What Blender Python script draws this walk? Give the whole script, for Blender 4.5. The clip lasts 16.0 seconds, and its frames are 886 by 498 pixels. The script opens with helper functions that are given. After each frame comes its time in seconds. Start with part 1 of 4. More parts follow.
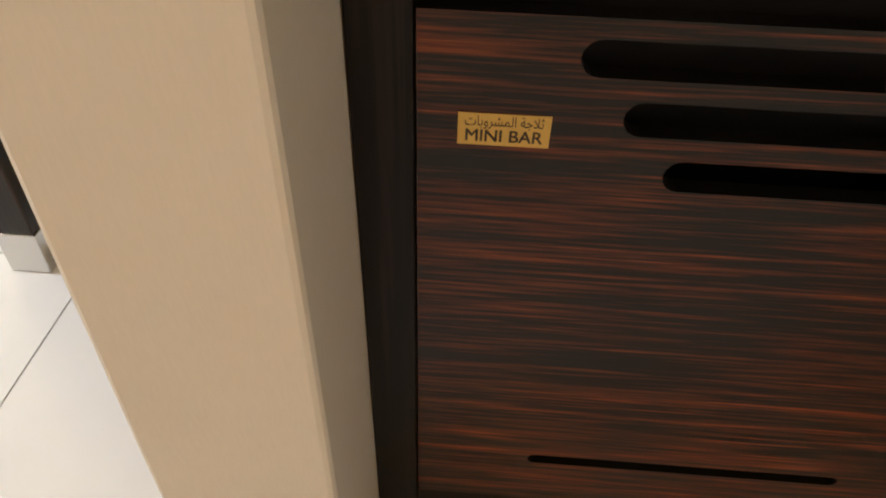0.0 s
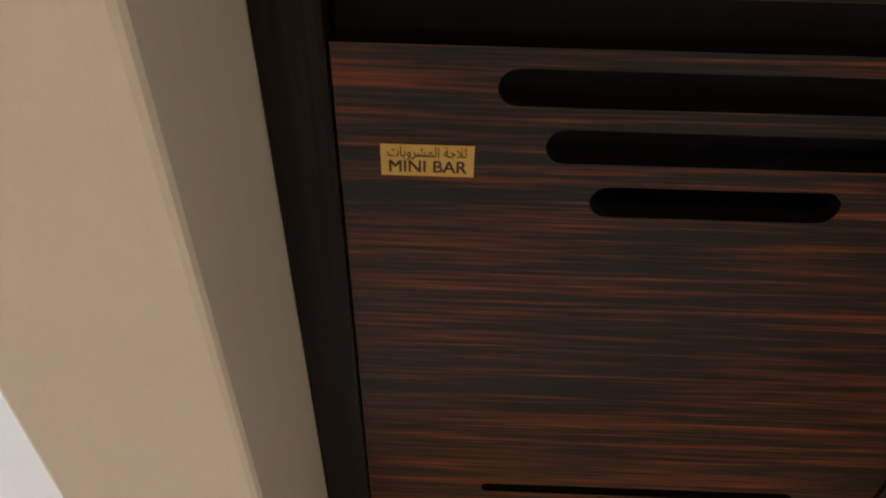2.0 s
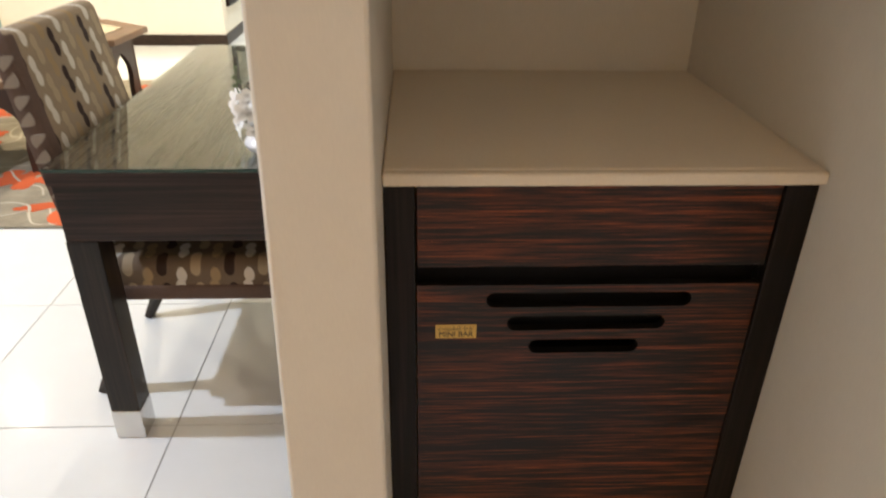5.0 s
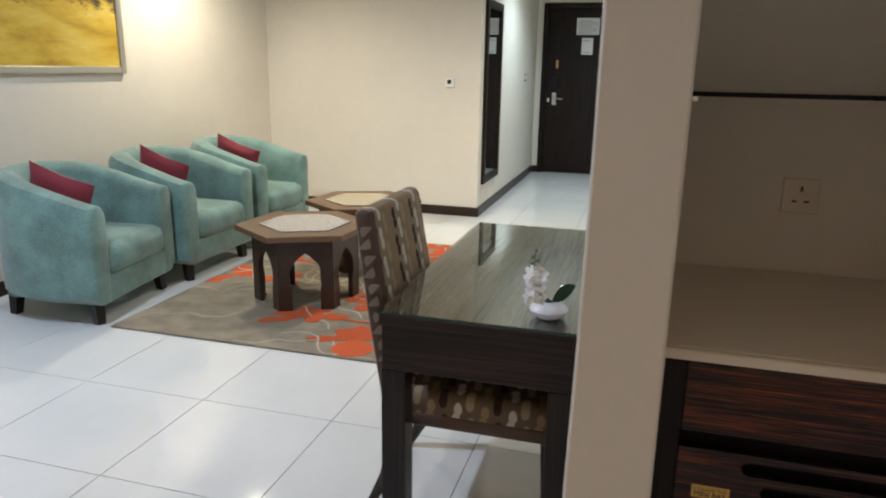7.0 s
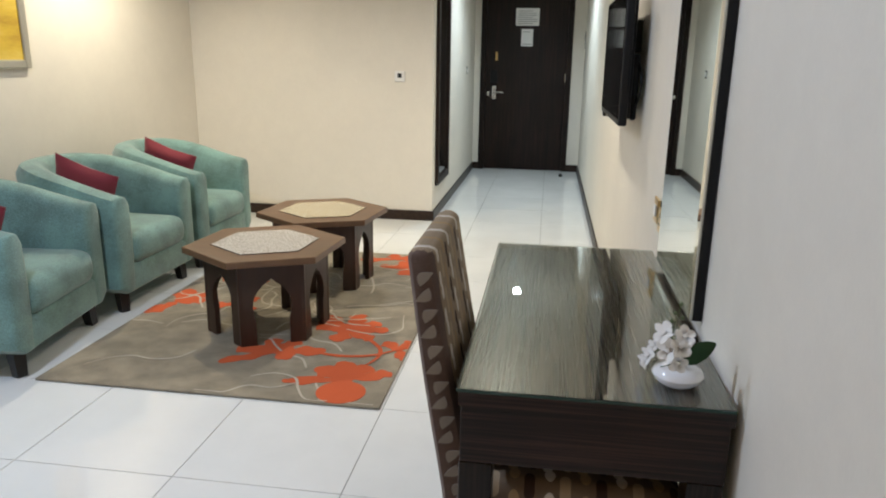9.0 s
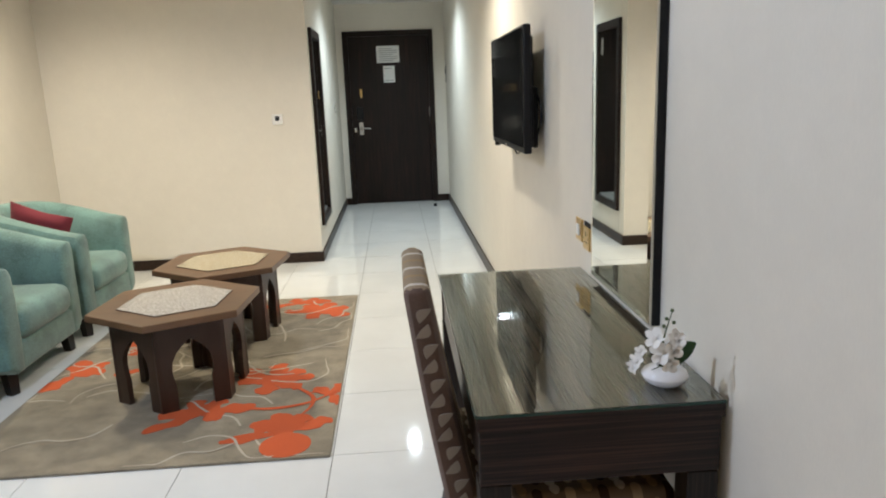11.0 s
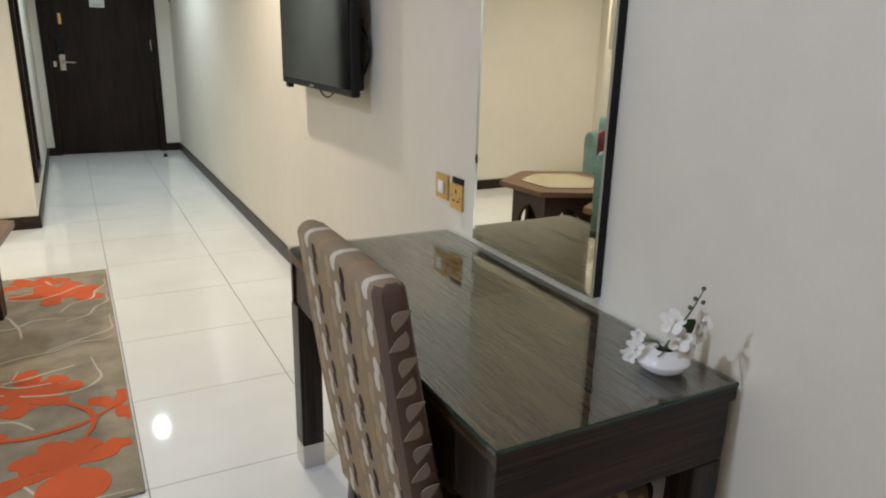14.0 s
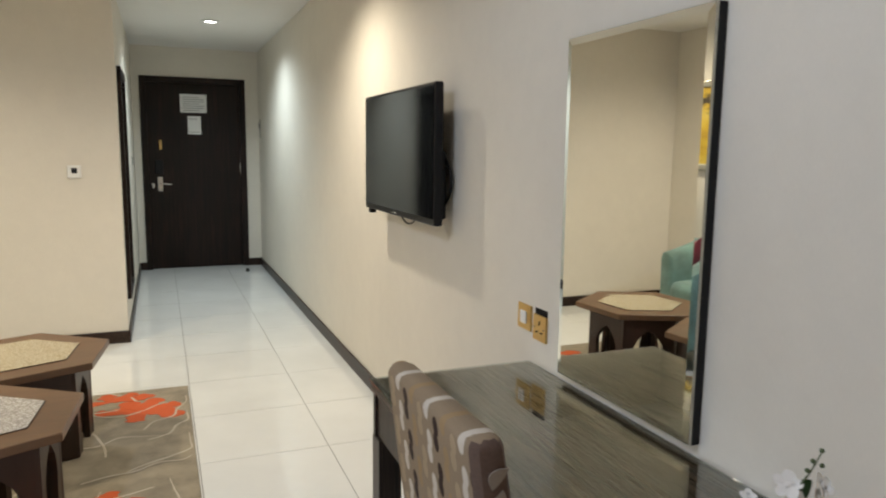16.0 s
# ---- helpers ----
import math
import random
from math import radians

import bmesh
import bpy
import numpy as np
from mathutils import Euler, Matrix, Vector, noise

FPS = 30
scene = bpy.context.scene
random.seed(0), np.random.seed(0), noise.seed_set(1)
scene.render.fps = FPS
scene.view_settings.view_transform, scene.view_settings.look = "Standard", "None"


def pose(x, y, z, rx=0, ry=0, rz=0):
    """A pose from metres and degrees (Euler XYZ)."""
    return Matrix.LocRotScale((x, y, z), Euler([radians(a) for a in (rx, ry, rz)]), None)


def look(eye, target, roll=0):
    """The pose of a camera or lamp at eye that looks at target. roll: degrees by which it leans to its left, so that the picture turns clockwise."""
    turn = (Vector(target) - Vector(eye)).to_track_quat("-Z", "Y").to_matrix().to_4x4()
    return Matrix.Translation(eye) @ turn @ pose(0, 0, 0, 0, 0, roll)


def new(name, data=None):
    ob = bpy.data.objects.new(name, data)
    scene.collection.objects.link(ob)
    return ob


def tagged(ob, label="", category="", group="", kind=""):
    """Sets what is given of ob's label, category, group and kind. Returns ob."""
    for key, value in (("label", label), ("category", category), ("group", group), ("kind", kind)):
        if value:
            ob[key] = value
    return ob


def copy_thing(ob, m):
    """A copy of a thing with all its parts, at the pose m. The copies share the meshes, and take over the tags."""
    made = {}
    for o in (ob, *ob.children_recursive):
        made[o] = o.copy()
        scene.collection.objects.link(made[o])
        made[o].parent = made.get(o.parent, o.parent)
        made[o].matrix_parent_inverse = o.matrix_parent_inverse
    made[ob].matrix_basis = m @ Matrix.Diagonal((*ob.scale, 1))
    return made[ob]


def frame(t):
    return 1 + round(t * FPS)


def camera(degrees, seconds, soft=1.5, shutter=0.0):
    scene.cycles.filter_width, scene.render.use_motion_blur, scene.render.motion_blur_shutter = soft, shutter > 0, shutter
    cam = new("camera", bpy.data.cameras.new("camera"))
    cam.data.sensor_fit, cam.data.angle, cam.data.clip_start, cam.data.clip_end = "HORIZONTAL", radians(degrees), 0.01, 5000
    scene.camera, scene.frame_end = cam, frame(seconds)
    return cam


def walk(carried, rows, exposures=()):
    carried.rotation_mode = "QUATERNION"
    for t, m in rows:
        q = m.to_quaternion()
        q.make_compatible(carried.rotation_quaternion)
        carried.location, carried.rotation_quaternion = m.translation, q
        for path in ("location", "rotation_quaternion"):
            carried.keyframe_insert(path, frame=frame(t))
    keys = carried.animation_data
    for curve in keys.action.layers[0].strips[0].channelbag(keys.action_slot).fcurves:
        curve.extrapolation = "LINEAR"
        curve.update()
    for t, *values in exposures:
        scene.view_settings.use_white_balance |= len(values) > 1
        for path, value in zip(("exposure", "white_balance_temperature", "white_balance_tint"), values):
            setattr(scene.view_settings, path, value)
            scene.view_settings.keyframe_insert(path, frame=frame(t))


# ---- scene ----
cam = camera(64.8, 16.0, soft=2.0, shutter=0.4)
PATH = [
    (0, (0.272, -0.427, 0.883), (0.188, 1.068, -0.443), 1.6),
    (0.5, (0.269, -0.419, 0.881), (0.190, 1.082, -0.438), 1.5),
    (1, (0.283, -0.410, 0.880), (0.235, 1.097, -0.434), 1.8),
    (1.5, (0.302, -0.412, 0.883), (0.259, 1.110, -0.414), 1.2),
    (2.5, (0.322, -0.415, 0.891), (0.318, 1.127, -0.382), 1.8),
    (3, (0.343, -0.425, 0.907), (0.378, 1.128, -0.353), 2.4),
    (3.2, (0.349, -0.442, 0.924), (0.419, 1.123, -0.320), 1.5),
    (5.5, (0.196, -1.105, 1.356), (0.264, 0.735, 0.580), 0.4),
    (6, (0.185, -1.197, 1.372), (0.018, 0.705, 0.778), 1.3),
    (6.5, (0.161, -1.260, 1.388), (-0.239, 0.635, 0.891), 0.2),
    (7, (0.106, -1.277, 1.399), (-0.421, 0.586, 0.897), 1.0),
    (7.5, (-0.054, -1.202, 1.403), (-0.501, 0.691, 0.940), -0.1),
    (8, (-0.215, -1.129, 1.412), (-0.499, 0.796, 0.948), 0.1),
    (8.5, (-0.307, -0.992, 1.383), (-0.618, 0.917, 0.873), -0.1),
    (9, (-0.402, -0.885, 1.399), (-0.681, 1.026, 0.880), 0.9),
    (9.5, (-0.505, -0.892, 1.417), (-0.622, 1.057, 0.983), -0.0),
    (10, (-0.622, -0.973, 1.426), (-0.618, 0.980, 0.997), -0.8),
    (12.5, (-0.747, -0.716, 1.404), (-0.443, 1.209, 0.956), 0.0),
    (13, (-0.823, -0.563, 1.383), (-0.335, 1.317, 0.908), 2.4),
    (13.5, (-0.994, -0.454, 1.399), (-0.156, 1.287, 0.881), -1.4),
    (14, (-1.095, -0.390, 1.376), (-0.200, 1.302, 0.796), 1.4),
    (14.5, (-1.095, -0.390, 1.367), (-0.193, 1.302, 0.800), 2.7),
    (15, (-1.099, -0.385, 1.418), (-0.139, 1.325, 1.026), 2.5),
    (15.5, (-1.131, -0.398, 1.450), (-0.278, 1.386, 1.150), 1.1),
    (16, (-1.135, -0.355, 1.444), (-0.392, 1.480, 1.166), 0.7),
]
EXPOSURES = [
    (0, 0.98, 7350, 10), (1.5, 0.66, 6950, 10), (3.2, 0.64, 6700, 10), (5.5, 0.98, 6700, 10), (6.0, 0.5, 6250, 10), (6.5, 0.10, 6150, 10),
    (7.0, 0.02, 6050, 10), (7.5, 0.06, 6050, 10), (9.0, 0.02, 6100, 10), (10.0, 0.06, 6150, 10), (12.5, 0.02, 6250, 10), (13.0, -0.12, 6300, 10), (14.0, -0.15, 6350, 10), (16.0, -0.22, 6500, 10),
]
walk(cam, [(t, look(eye, target, roll)) for t, eye, target, roll in PATH], EXPOSURES)


# ---------------------------------------------------------------- light
def lamp(name, place, power, colour, size=150, radius=0.06, blend=0.8):
    data = bpy.data.lights.new(name, "SPOT")
    data.energy, data.color, data.spot_size, data.spot_blend, data.shadow_soft_size = power, colour, radians(size), blend, radius
    ob = new(name, data)
    ob.location = place
    return ob


world = bpy.data.worlds.new("world")
scene.world = world
world.use_nodes = True
world.node_tree.nodes["Background"].inputs[0].default_value = (0.9, 0.92, 1.0, 1)
world.node_tree.nodes["Background"].inputs[1].default_value = 0.02

CEIL = 2.6
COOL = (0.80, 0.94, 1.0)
LAMPS = [
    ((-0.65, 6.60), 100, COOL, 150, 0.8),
    ((-0.66, 3.58), 120, (1.0, 0.89, 0.71), 145, 0.8),
    ((-3.00, 3.60), 135, (1.0, 0.87, 0.64), 155, 0.8),
    # cool fill lamp added out of view to brighten the near wall and floor
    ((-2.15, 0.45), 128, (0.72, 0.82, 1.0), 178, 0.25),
    # two warm fill lamps added out of view to turn the niche orange
    ((0.58, -2.10), 17, (1.0, 0.46, 0.03), 150, 0.8),
    ((-1.50, -2.10), 19, (1.0, 0.46, 0.03), 150, 0.8),
]


# ---------------------------------------------------------------- materials
def nodes_of(name):
    m = bpy.data.materials.new(name)
    m.use_nodes = True
    nt = m.node_tree
    return m, nt, nt.nodes["Principled BSDF"]


def put(nt, kind, **inputs):
    n = nt.nodes.new("ShaderNode" + kind)
    for k, v in inputs.items():
        n.inputs[k.replace("_", " ")].default_value = v
    return n


def ramp(nt, fac, stops):
    r = nt.nodes.new("ShaderNodeValToRGB")
    e = r.color_ramp.elements
    while len(e) < len(stops):
        e.new(0.5)
    for el, (p, c) in zip(e, stops):
        el.position, el.color = p, (*c, 1)
    nt.links.new(fac, r.inputs[0])
    return r.outputs[0]


def math_(nt, op, a, b=None, c=None):
    n = nt.nodes.new("ShaderNodeMath")
    n.operation = op
    for i, v in enumerate((a, b, c)):
        if v is None:
            continue
        if isinstance(v, (int, float)):
            n.inputs[i].default_value = v
        else:
            nt.links.new(v, n.inputs[i])
    return n.outputs[0]


def mix(nt, fac, a, b):
    n = nt.nodes.new("ShaderNodeMix")
    n.data_type = "RGBA"
    for sock, v in ((n.inputs[0], fac), (n.inputs[6], a), (n.inputs[7], b)):
        if isinstance(v, (tuple, int, float)):
            sock.default_value = (*v, 1) if isinstance(v, tuple) else v
        else:
            nt.links.new(v, sock)
    return n.outputs[2]


def coords(nt, scale=(1, 1, 1), world_space=False):
    mp = nt.nodes.new("ShaderNodeMapping")
    mp.inputs["Scale"].default_value = scale
    if world_space:
        nt.links.new(nt.nodes.new("ShaderNodeNewGeometry").outputs["Position"], mp.inputs[0])
    else:
        nt.links.new(nt.nodes.new("ShaderNodeTexCoord").outputs["Object"], mp.inputs[0])
    return mp.outputs[0]


def noise_(nt, vec, scale, detail=4.0, rough=0.55):
    n = put(nt, "TexNoise", Scale=scale, Detail=detail, Roughness=rough)
    nt.links.new(vec, n.inputs["Vector"])
    return n.outputs["Fac"]


def bump(nt, bsdf, height, strength, distance=0.002):
    b = put(nt, "Bump", Strength=strength, Distance=distance)
    nt.links.new(height, b.inputs["Height"])
    nt.links.new(b.outputs[0], bsdf.inputs["Normal"])


def plain(name, colour, rough=0.5, metal=0.0, grain=60.0, vary=0.12, relief=0.15, stretch=(1, 1, 1), coat=0.0, sheen=0.0, shine=0.5, blotch=2.3, spread=0.2):
    """A surface of one colour with grain and blotches at two scales."""
    m, nt, b = nodes_of(name)
    v = coords(nt, stretch, True)
    fine, wide = noise_(nt, v, grain), noise_(nt, v, blotch, 4)
    both = math_(nt, "ADD", math_(nt, "MULTIPLY", fine, 0.5), math_(nt, "MULTIPLY", wide, 0.5))
    lo, hi = tuple(c * (1 - vary) for c in colour), tuple(min(1, c * (1 + vary)) for c in colour)
    nt.links.new(ramp(nt, both, [(0.5 - spread, lo), (0.5 + spread, hi)]), b.inputs["Base Color"])
    b.inputs["Roughness"].default_value, b.inputs["Metallic"].default_value = rough, metal
    b.inputs["Specular IOR Level"].default_value = shine
    b.inputs["Coat Weight"].default_value = coat
    b.inputs["Sheen Weight"].default_value = sheen
    nt.links.new(math_(nt, "ADD", math_(nt, "MULTIPLY", wide, 0.16), rough - 0.08), b.inputs["Roughness"])
    if relief:
        bump(nt, b, fine, relief)
    return m


def zebra(name, dark, light, along, rough=0.3, scale=1.0, shine=0.3, stops=(0.40, 0.52, 0.62), run=3.2):
    """Dark veneer with fine straight stripes along one axis, for the desk, cabinet, doors."""
    m, nt, b = nodes_of(name)
    s = [150 * scale, 150 * scale, 150 * scale]
    s["xyz".index(along)] = run
    v = coords(nt, tuple(s), True)
    fine = noise_(nt, v, 1.0, 3, 0.6)
    s2 = [38 * scale] * 3
    s2["xyz".index(along)] = 1.5
    band = noise_(nt, coords(nt, tuple(s2), True), 1.0, 2)
    wide = noise_(nt, coords(nt, (1, 1, 1), True), 3.0, 2)
    f = math_(nt, "ADD", math_(nt, "MULTIPLY", fine, 0.62), math_(nt, "MULTIPLY", band, 0.38))
    f = math_(nt, "ADD", f, math_(nt, "MULTIPLY", math_(nt, "SUBTRACT", wide, 0.5), 0.16))
    mid = tuple((a * 2 + c) / 3 for a, c in zip(dark, light))
    nt.links.new(ramp(nt, f, list(zip(stops, (dark, mid, light)))), b.inputs["Base Color"])
    nt.links.new(math_(nt, "ADD", math_(nt, "MULTIPLY", fine, 0.2), rough - 0.1), b.inputs["Roughness"])
    b.inputs["Specular IOR Level"].default_value = shine
    bump(nt, b, fine, 0.12, 0.001)
    return m


def wallpaper(name, colour):
    m, nt, b = nodes_of(name)
    v = coords(nt, (1, 1, 1), True)
    weave = noise_(nt, coords(nt, (420, 420, 60), True), 1.0, 2)
    wide = noise_(nt, v, 1.3, 5, 0.6)
    scuff = noise_(nt, v, 9.0, 6, 0.7)
    f = math_(nt, "ADD", math_(nt, "MULTIPLY", weave, 0.2), math_(nt, "ADD", math_(nt, "MULTIPLY", wide, 0.4), math_(nt, "MULTIPLY", scuff, 0.25)))
    lo, hi = tuple(c * 0.93 for c in colour), tuple(min(1, c * 1.05) for c in colour)
    nt.links.new(ramp(nt, f, [(0.35, lo), (0.65, hi)]), b.inputs["Base Color"])
    b.inputs["Roughness"].default_value = 0.72
    bump(nt, b, weave, 0.10, 0.001)
    return m


def glassy(name, colour, rough=0.0, ior=1.5):
    m, nt, b = nodes_of(name)
    b.inputs["Base Color"].default_value = (*colour, 1)
    b.inputs["Roughness"].default_value, b.inputs["IOR"].default_value = rough, ior
    b.inputs["Transmission Weight"].default_value = 1.0
    return m


def mirror_(name, tint=(0.88, 0.89, 0.86)):
    m, nt, b = nodes_of(name)
    b.inputs["Base Color"].default_value = (*tint, 1)
    b.inputs["Metallic"].default_value = 1.0
    smear = noise_(nt, coords(nt, (1, 1, 1), True), 5.0, 4)
    nt.links.new(math_(nt, "MULTIPLY", smear, 0.03), b.inputs["Roughness"])
    return m


def glow(name, colour, strength):
    m, nt, b = nodes_of(name)
    b.inputs["Emission Color"].default_value = (*colour, 1)
    b.inputs["Emission Strength"].default_value = strength
    return m


def tile_material():
    m, nt, b = nodes_of("polished_tile")
    info = nt.nodes.new("ShaderNodeObjectInfo")
    v = coords(nt, (1, 1, 1), True)
    wide, fine = noise_(nt, v, 2.0, 5, 0.6), noise_(nt, v, 40, 3)
    base = ramp(nt, wide, [(0.3, (0.74, 0.75, 0.74)), (0.7, (0.83, 0.84, 0.83))])
    nt.links.new(mix(nt, math_(nt, "MULTIPLY", info.outputs["Random"], 0.35), base, (0.76, 0.765, 0.75)), b.inputs["Base Color"])
    nt.links.new(math_(nt, "ADD", math_(nt, "MULTIPLY", wide, 0.10), 0.01), b.inputs["Roughness"])
    bump(nt, b, fine, 0.02, 0.001)
    return m


def dotted_fabric(name, ground, front):
    """Upholstery with columns of paired drops; front: across which axis the columns run."""
    m, nt, b = nodes_of(name)
    sep = nt.nodes.new("ShaderNodeSeparateXYZ")
    nt.links.new(coords(nt), sep.inputs[0])
    across, up = (sep.outputs[1], sep.outputs[2]) if front == "back" else (sep.outputs[0], math_(nt, "SUBTRACT", sep.outputs[1], sep.outputs[2]))
    u = math_(nt, "DIVIDE", math_(nt, "ADD", across, 5.0), 0.041)
    col = math_(nt, "FLOOR", u)
    kind = math_(nt, "MODULO", col, 4.0)
    shift = math_(nt, "MULTIPLY", math_(nt, "MODULO", col, 2.0), 0.45)
    v = math_(nt, "ADD", math_(nt, "DIVIDE", math_(nt, "ADD", up, 5.0), 0.088), shift)
    du = math_(nt, "SUBTRACT", math_(nt, "FRACT", u), 0.5)
    dv = math_(nt, "SUBTRACT", math_(nt, "FRACT", v), 0.5)

    def drop(side, rise):
        a = math_(nt, "DIVIDE", math_(nt, "SUBTRACT", du, side), 0.31)
        c = math_(nt, "DIVIDE", math_(nt, "SUBTRACT", dv, rise), 0.215)
        return math_(nt, "ADD", math_(nt, "MULTIPLY", a, a), math_(nt, "MULTIPLY", c, c))

    inside = math_(nt, "LESS_THAN", math_(nt, "MINIMUM", drop(-0.07, 0.18), drop(0.07, -0.18)), 1.0)
    pick = nt.nodes.new("ShaderNodeValToRGB")
    pick.color_ramp.interpolation = "CONSTANT"
    e = pick.color_ramp.elements
    e.new(0.5), e.new(0.75)
    for el, (p, c) in zip(e, [(0, (0.038, 0.020, 0.014)), (0.25, (0.56, 0.50, 0.42)), (0.5, (0.36, 0.27, 0.17)), (0.75, (0.31, 0.21, 0.11))]):
        el.position, el.color = p, (*c, 1)
    nt.links.new(math_(nt, "ADD", math_(nt, "DIVIDE", kind, 4.0), 0.05), pick.inputs[0])
    weave = noise_(nt, coords(nt, (1, 1, 1), True), 500, 2)
    cloth = mix(nt, weave, tuple(c * 0.8 for c in ground), tuple(c * 1.2 for c in ground))
    nt.links.new(mix(nt, inside, cloth, pick.outputs[0]), b.inputs["Base Color"])
    b.inputs["Roughness"].default_value = 0.85
    b.inputs["Specular IOR Level"].default_value = 0.25
    bump(nt, b, weave, 0.3, 0.001)
    return m


def lattice(name, base, line):
    m, nt, b = nodes_of(name)
    vo = put(nt, "TexVoronoi", Scale=48.0)
    vo.feature = "DISTANCE_TO_EDGE"
    nt.links.new(coords(nt), vo.inputs["Vector"])
    vo2 = put(nt, "TexVoronoi", Scale=105.0)
    vo2.feature = "DISTANCE_TO_EDGE"
    nt.links.new(coords(nt), vo2.inputs["Vector"])
    near = math_(nt, "MINIMUM", vo.outputs["Distance"], math_(nt, "MULTIPLY", vo2.outputs["Distance"], 1.5))
    nt.links.new(ramp(nt, near, [(0.04, line), (0.16, base)]), b.inputs["Base Color"])
    b.inputs["Roughness"].default_value = 0.25
    return m


def painting_material():
    m, nt, b = nodes_of("abstract_paint")
    v = coords(nt, (1, 1.2, 4.0))
    n1, n2 = noise_(nt, v, 2.2, 6, 0.6), noise_(nt, coords(nt, (1, 3, 9)), 2.0, 6, 0.7)
    sep = nt.nodes.new("ShaderNodeSeparateXYZ")
    nt.links.new(coords(nt), sep.inputs[0])
    field = ramp(nt, n1, [(0.3, (0.40, 0.24, 0.02)), (0.5, (0.62, 0.42, 0.04)), (0.7, (0.72, 0.55, 0.12))])
    h = math_(nt, "ADD", sep.outputs[2], math_(nt, "MULTIPLY", math_(nt, "SUBTRACT", n2, 0.5), 0.35))
    band = ramp(nt, math_(nt, "ADD", math_(nt, "MULTIPLY", h, 1.6), 0.5), [(0.66, (0, 0, 0)), (0.74, (1, 1, 1)), (0.78, (1, 1, 1)), (0.86, (0, 0, 0))])
    nt.links.new(mix(nt, band, field, (0.05, 0.035, 0.02)), b.inputs["Base Color"])
    b.inputs["Roughness"].default_value = 0.5
    bump(nt, b, n2, 0.3)
    return m


WALL = wallpaper("wallpaper_cream", (0.76, 0.71, 0.62))
CEILING = plain("ceiling_paint", (0.82, 0.80, 0.76), 0.8, grain=90, vary=0.03, relief=0.05)
TILE = tile_material()
GROUT = plain("grout", (0.22, 0.21, 0.20), 0.9)
BOARD = zebra("baseboard_wood", (0.016, 0.009, 0.006), (0.045, 0.025, 0.016), "y", 0.35)
DOORWOOD = zebra("door_wood", (0.008, 0.005, 0.0035), (0.026, 0.013, 0.009), "z", 0.45, 1.0, 0.22)
DESKWOOD = zebra("zebrano_desk", (0.014, 0.008, 0.005), (0.088, 0.049, 0.023), "y", 0.28, 1.0, 0.3, (0.36, 0.50, 0.66))
DESKEND = zebra("zebrano_apron", (0.008, 0.005, 0.004), (0.044, 0.022, 0.016), "x", 0.32, 1.4)
LEGWOOD = zebra("zebrano_leg", (0.008, 0.006, 0.0045), (0.045, 0.029, 0.021), "z", 0.32)
CABWOOD = zebra("macassar_veneer", (0.006, 0.005, 0.006), (0.275, 0.064, 0.020), "x", 0.34, 2.1, 0.35, (0.46, 0.57, 0.68), 8.0)
CABSTILE = zebra("macassar_stile", (0.005, 0.004, 0.004), (0.018, 0.012, 0.011), "z", 0.4, 1.0, 0.2)
# near-black that paints shade in gaps and holes; also the shelf's dark edge
SHADE_AND_DARK_EDGE = plain("shade_and_dark_edge", (0.004, 0.004, 0.006), 0.6, shine=0.2)
COUNTER = plain("cream_countertop", (0.74, 0.66, 0.54), 0.5, grain=220, vary=0.06, relief=0.03)
CHROME = plain("brushed_steel", (0.62, 0.61, 0.59), 0.22, 1.0, grain=300, vary=0.05, relief=0.05)
BRASS = plain("brushed_brass", (0.72, 0.50, 0.20), 0.3, 1.0, grain=300, vary=0.06, relief=0.05)
BLACK = plain("black_plastic", (0.006, 0.006, 0.007), 0.4, grain=400, vary=0.1, relief=0.1, shine=0.25)
SCREEN = plain("tv_screen", (0.005, 0.006, 0.007), 0.085, grain=10, vary=0.05, relief=0, shine=0.4)
WHITE = plain("white_plastic", (0.80, 0.79, 0.76), 0.4, grain=80, vary=0.03, relief=0.03)
PAPER = plain("paper_sheet", (0.80, 0.80, 0.79), 0.8, grain=100, vary=0.04, relief=0.05)
INK = plain("printed_ink", (0.30, 0.30, 0.31), 0.8)
DARKINK = plain("dark_print", (0.05, 0.035, 0.02), 0.6)
TEAL = plain("teal_velvet", (0.150, 0.262, 0.236), 0.8, grain=160, vary=0.32, relief=0.35, sheen=0.35, blotch=6.0, spread=0.10)
LEGBLACK = plain("black_wood_leg", (0.012, 0.010, 0.009), 0.35, grain=100, relief=0.1)
RED = plain("red_cushion_cloth", (0.23, 0.022, 0.035), 0.8, grain=300, vary=0.15, relief=0.4, sheen=0.2)
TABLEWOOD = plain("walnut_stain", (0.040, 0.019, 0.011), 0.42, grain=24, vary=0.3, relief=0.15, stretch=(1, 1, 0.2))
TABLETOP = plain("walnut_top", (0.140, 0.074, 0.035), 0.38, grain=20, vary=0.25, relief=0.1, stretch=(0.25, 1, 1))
LATTICE = lattice("fretwork_inlay", (0.60, 0.575, 0.53), (0.33, 0.30, 0.27))
# the same inlay with a warm cream reflection put into its colour
LATTICE_REFLECTION = lattice("fretwork_inlay_reflection", (0.56, 0.50, 0.36), (0.36, 0.29, 0.17))
RUG = plain("taupe_pile", (0.255, 0.215, 0.152), 0.95, grain=420, vary=0.34, relief=0.6, sheen=0.2, blotch=8.0, spread=0.11)
RUGLINE = plain("cream_pile", (0.52, 0.46, 0.37), 0.95, grain=420, vary=0.15, relief=0.6)
ORANGE = plain("orange_pile", (0.56, 0.100, 0.028), 0.95, grain=420, vary=0.2, relief=0.6)
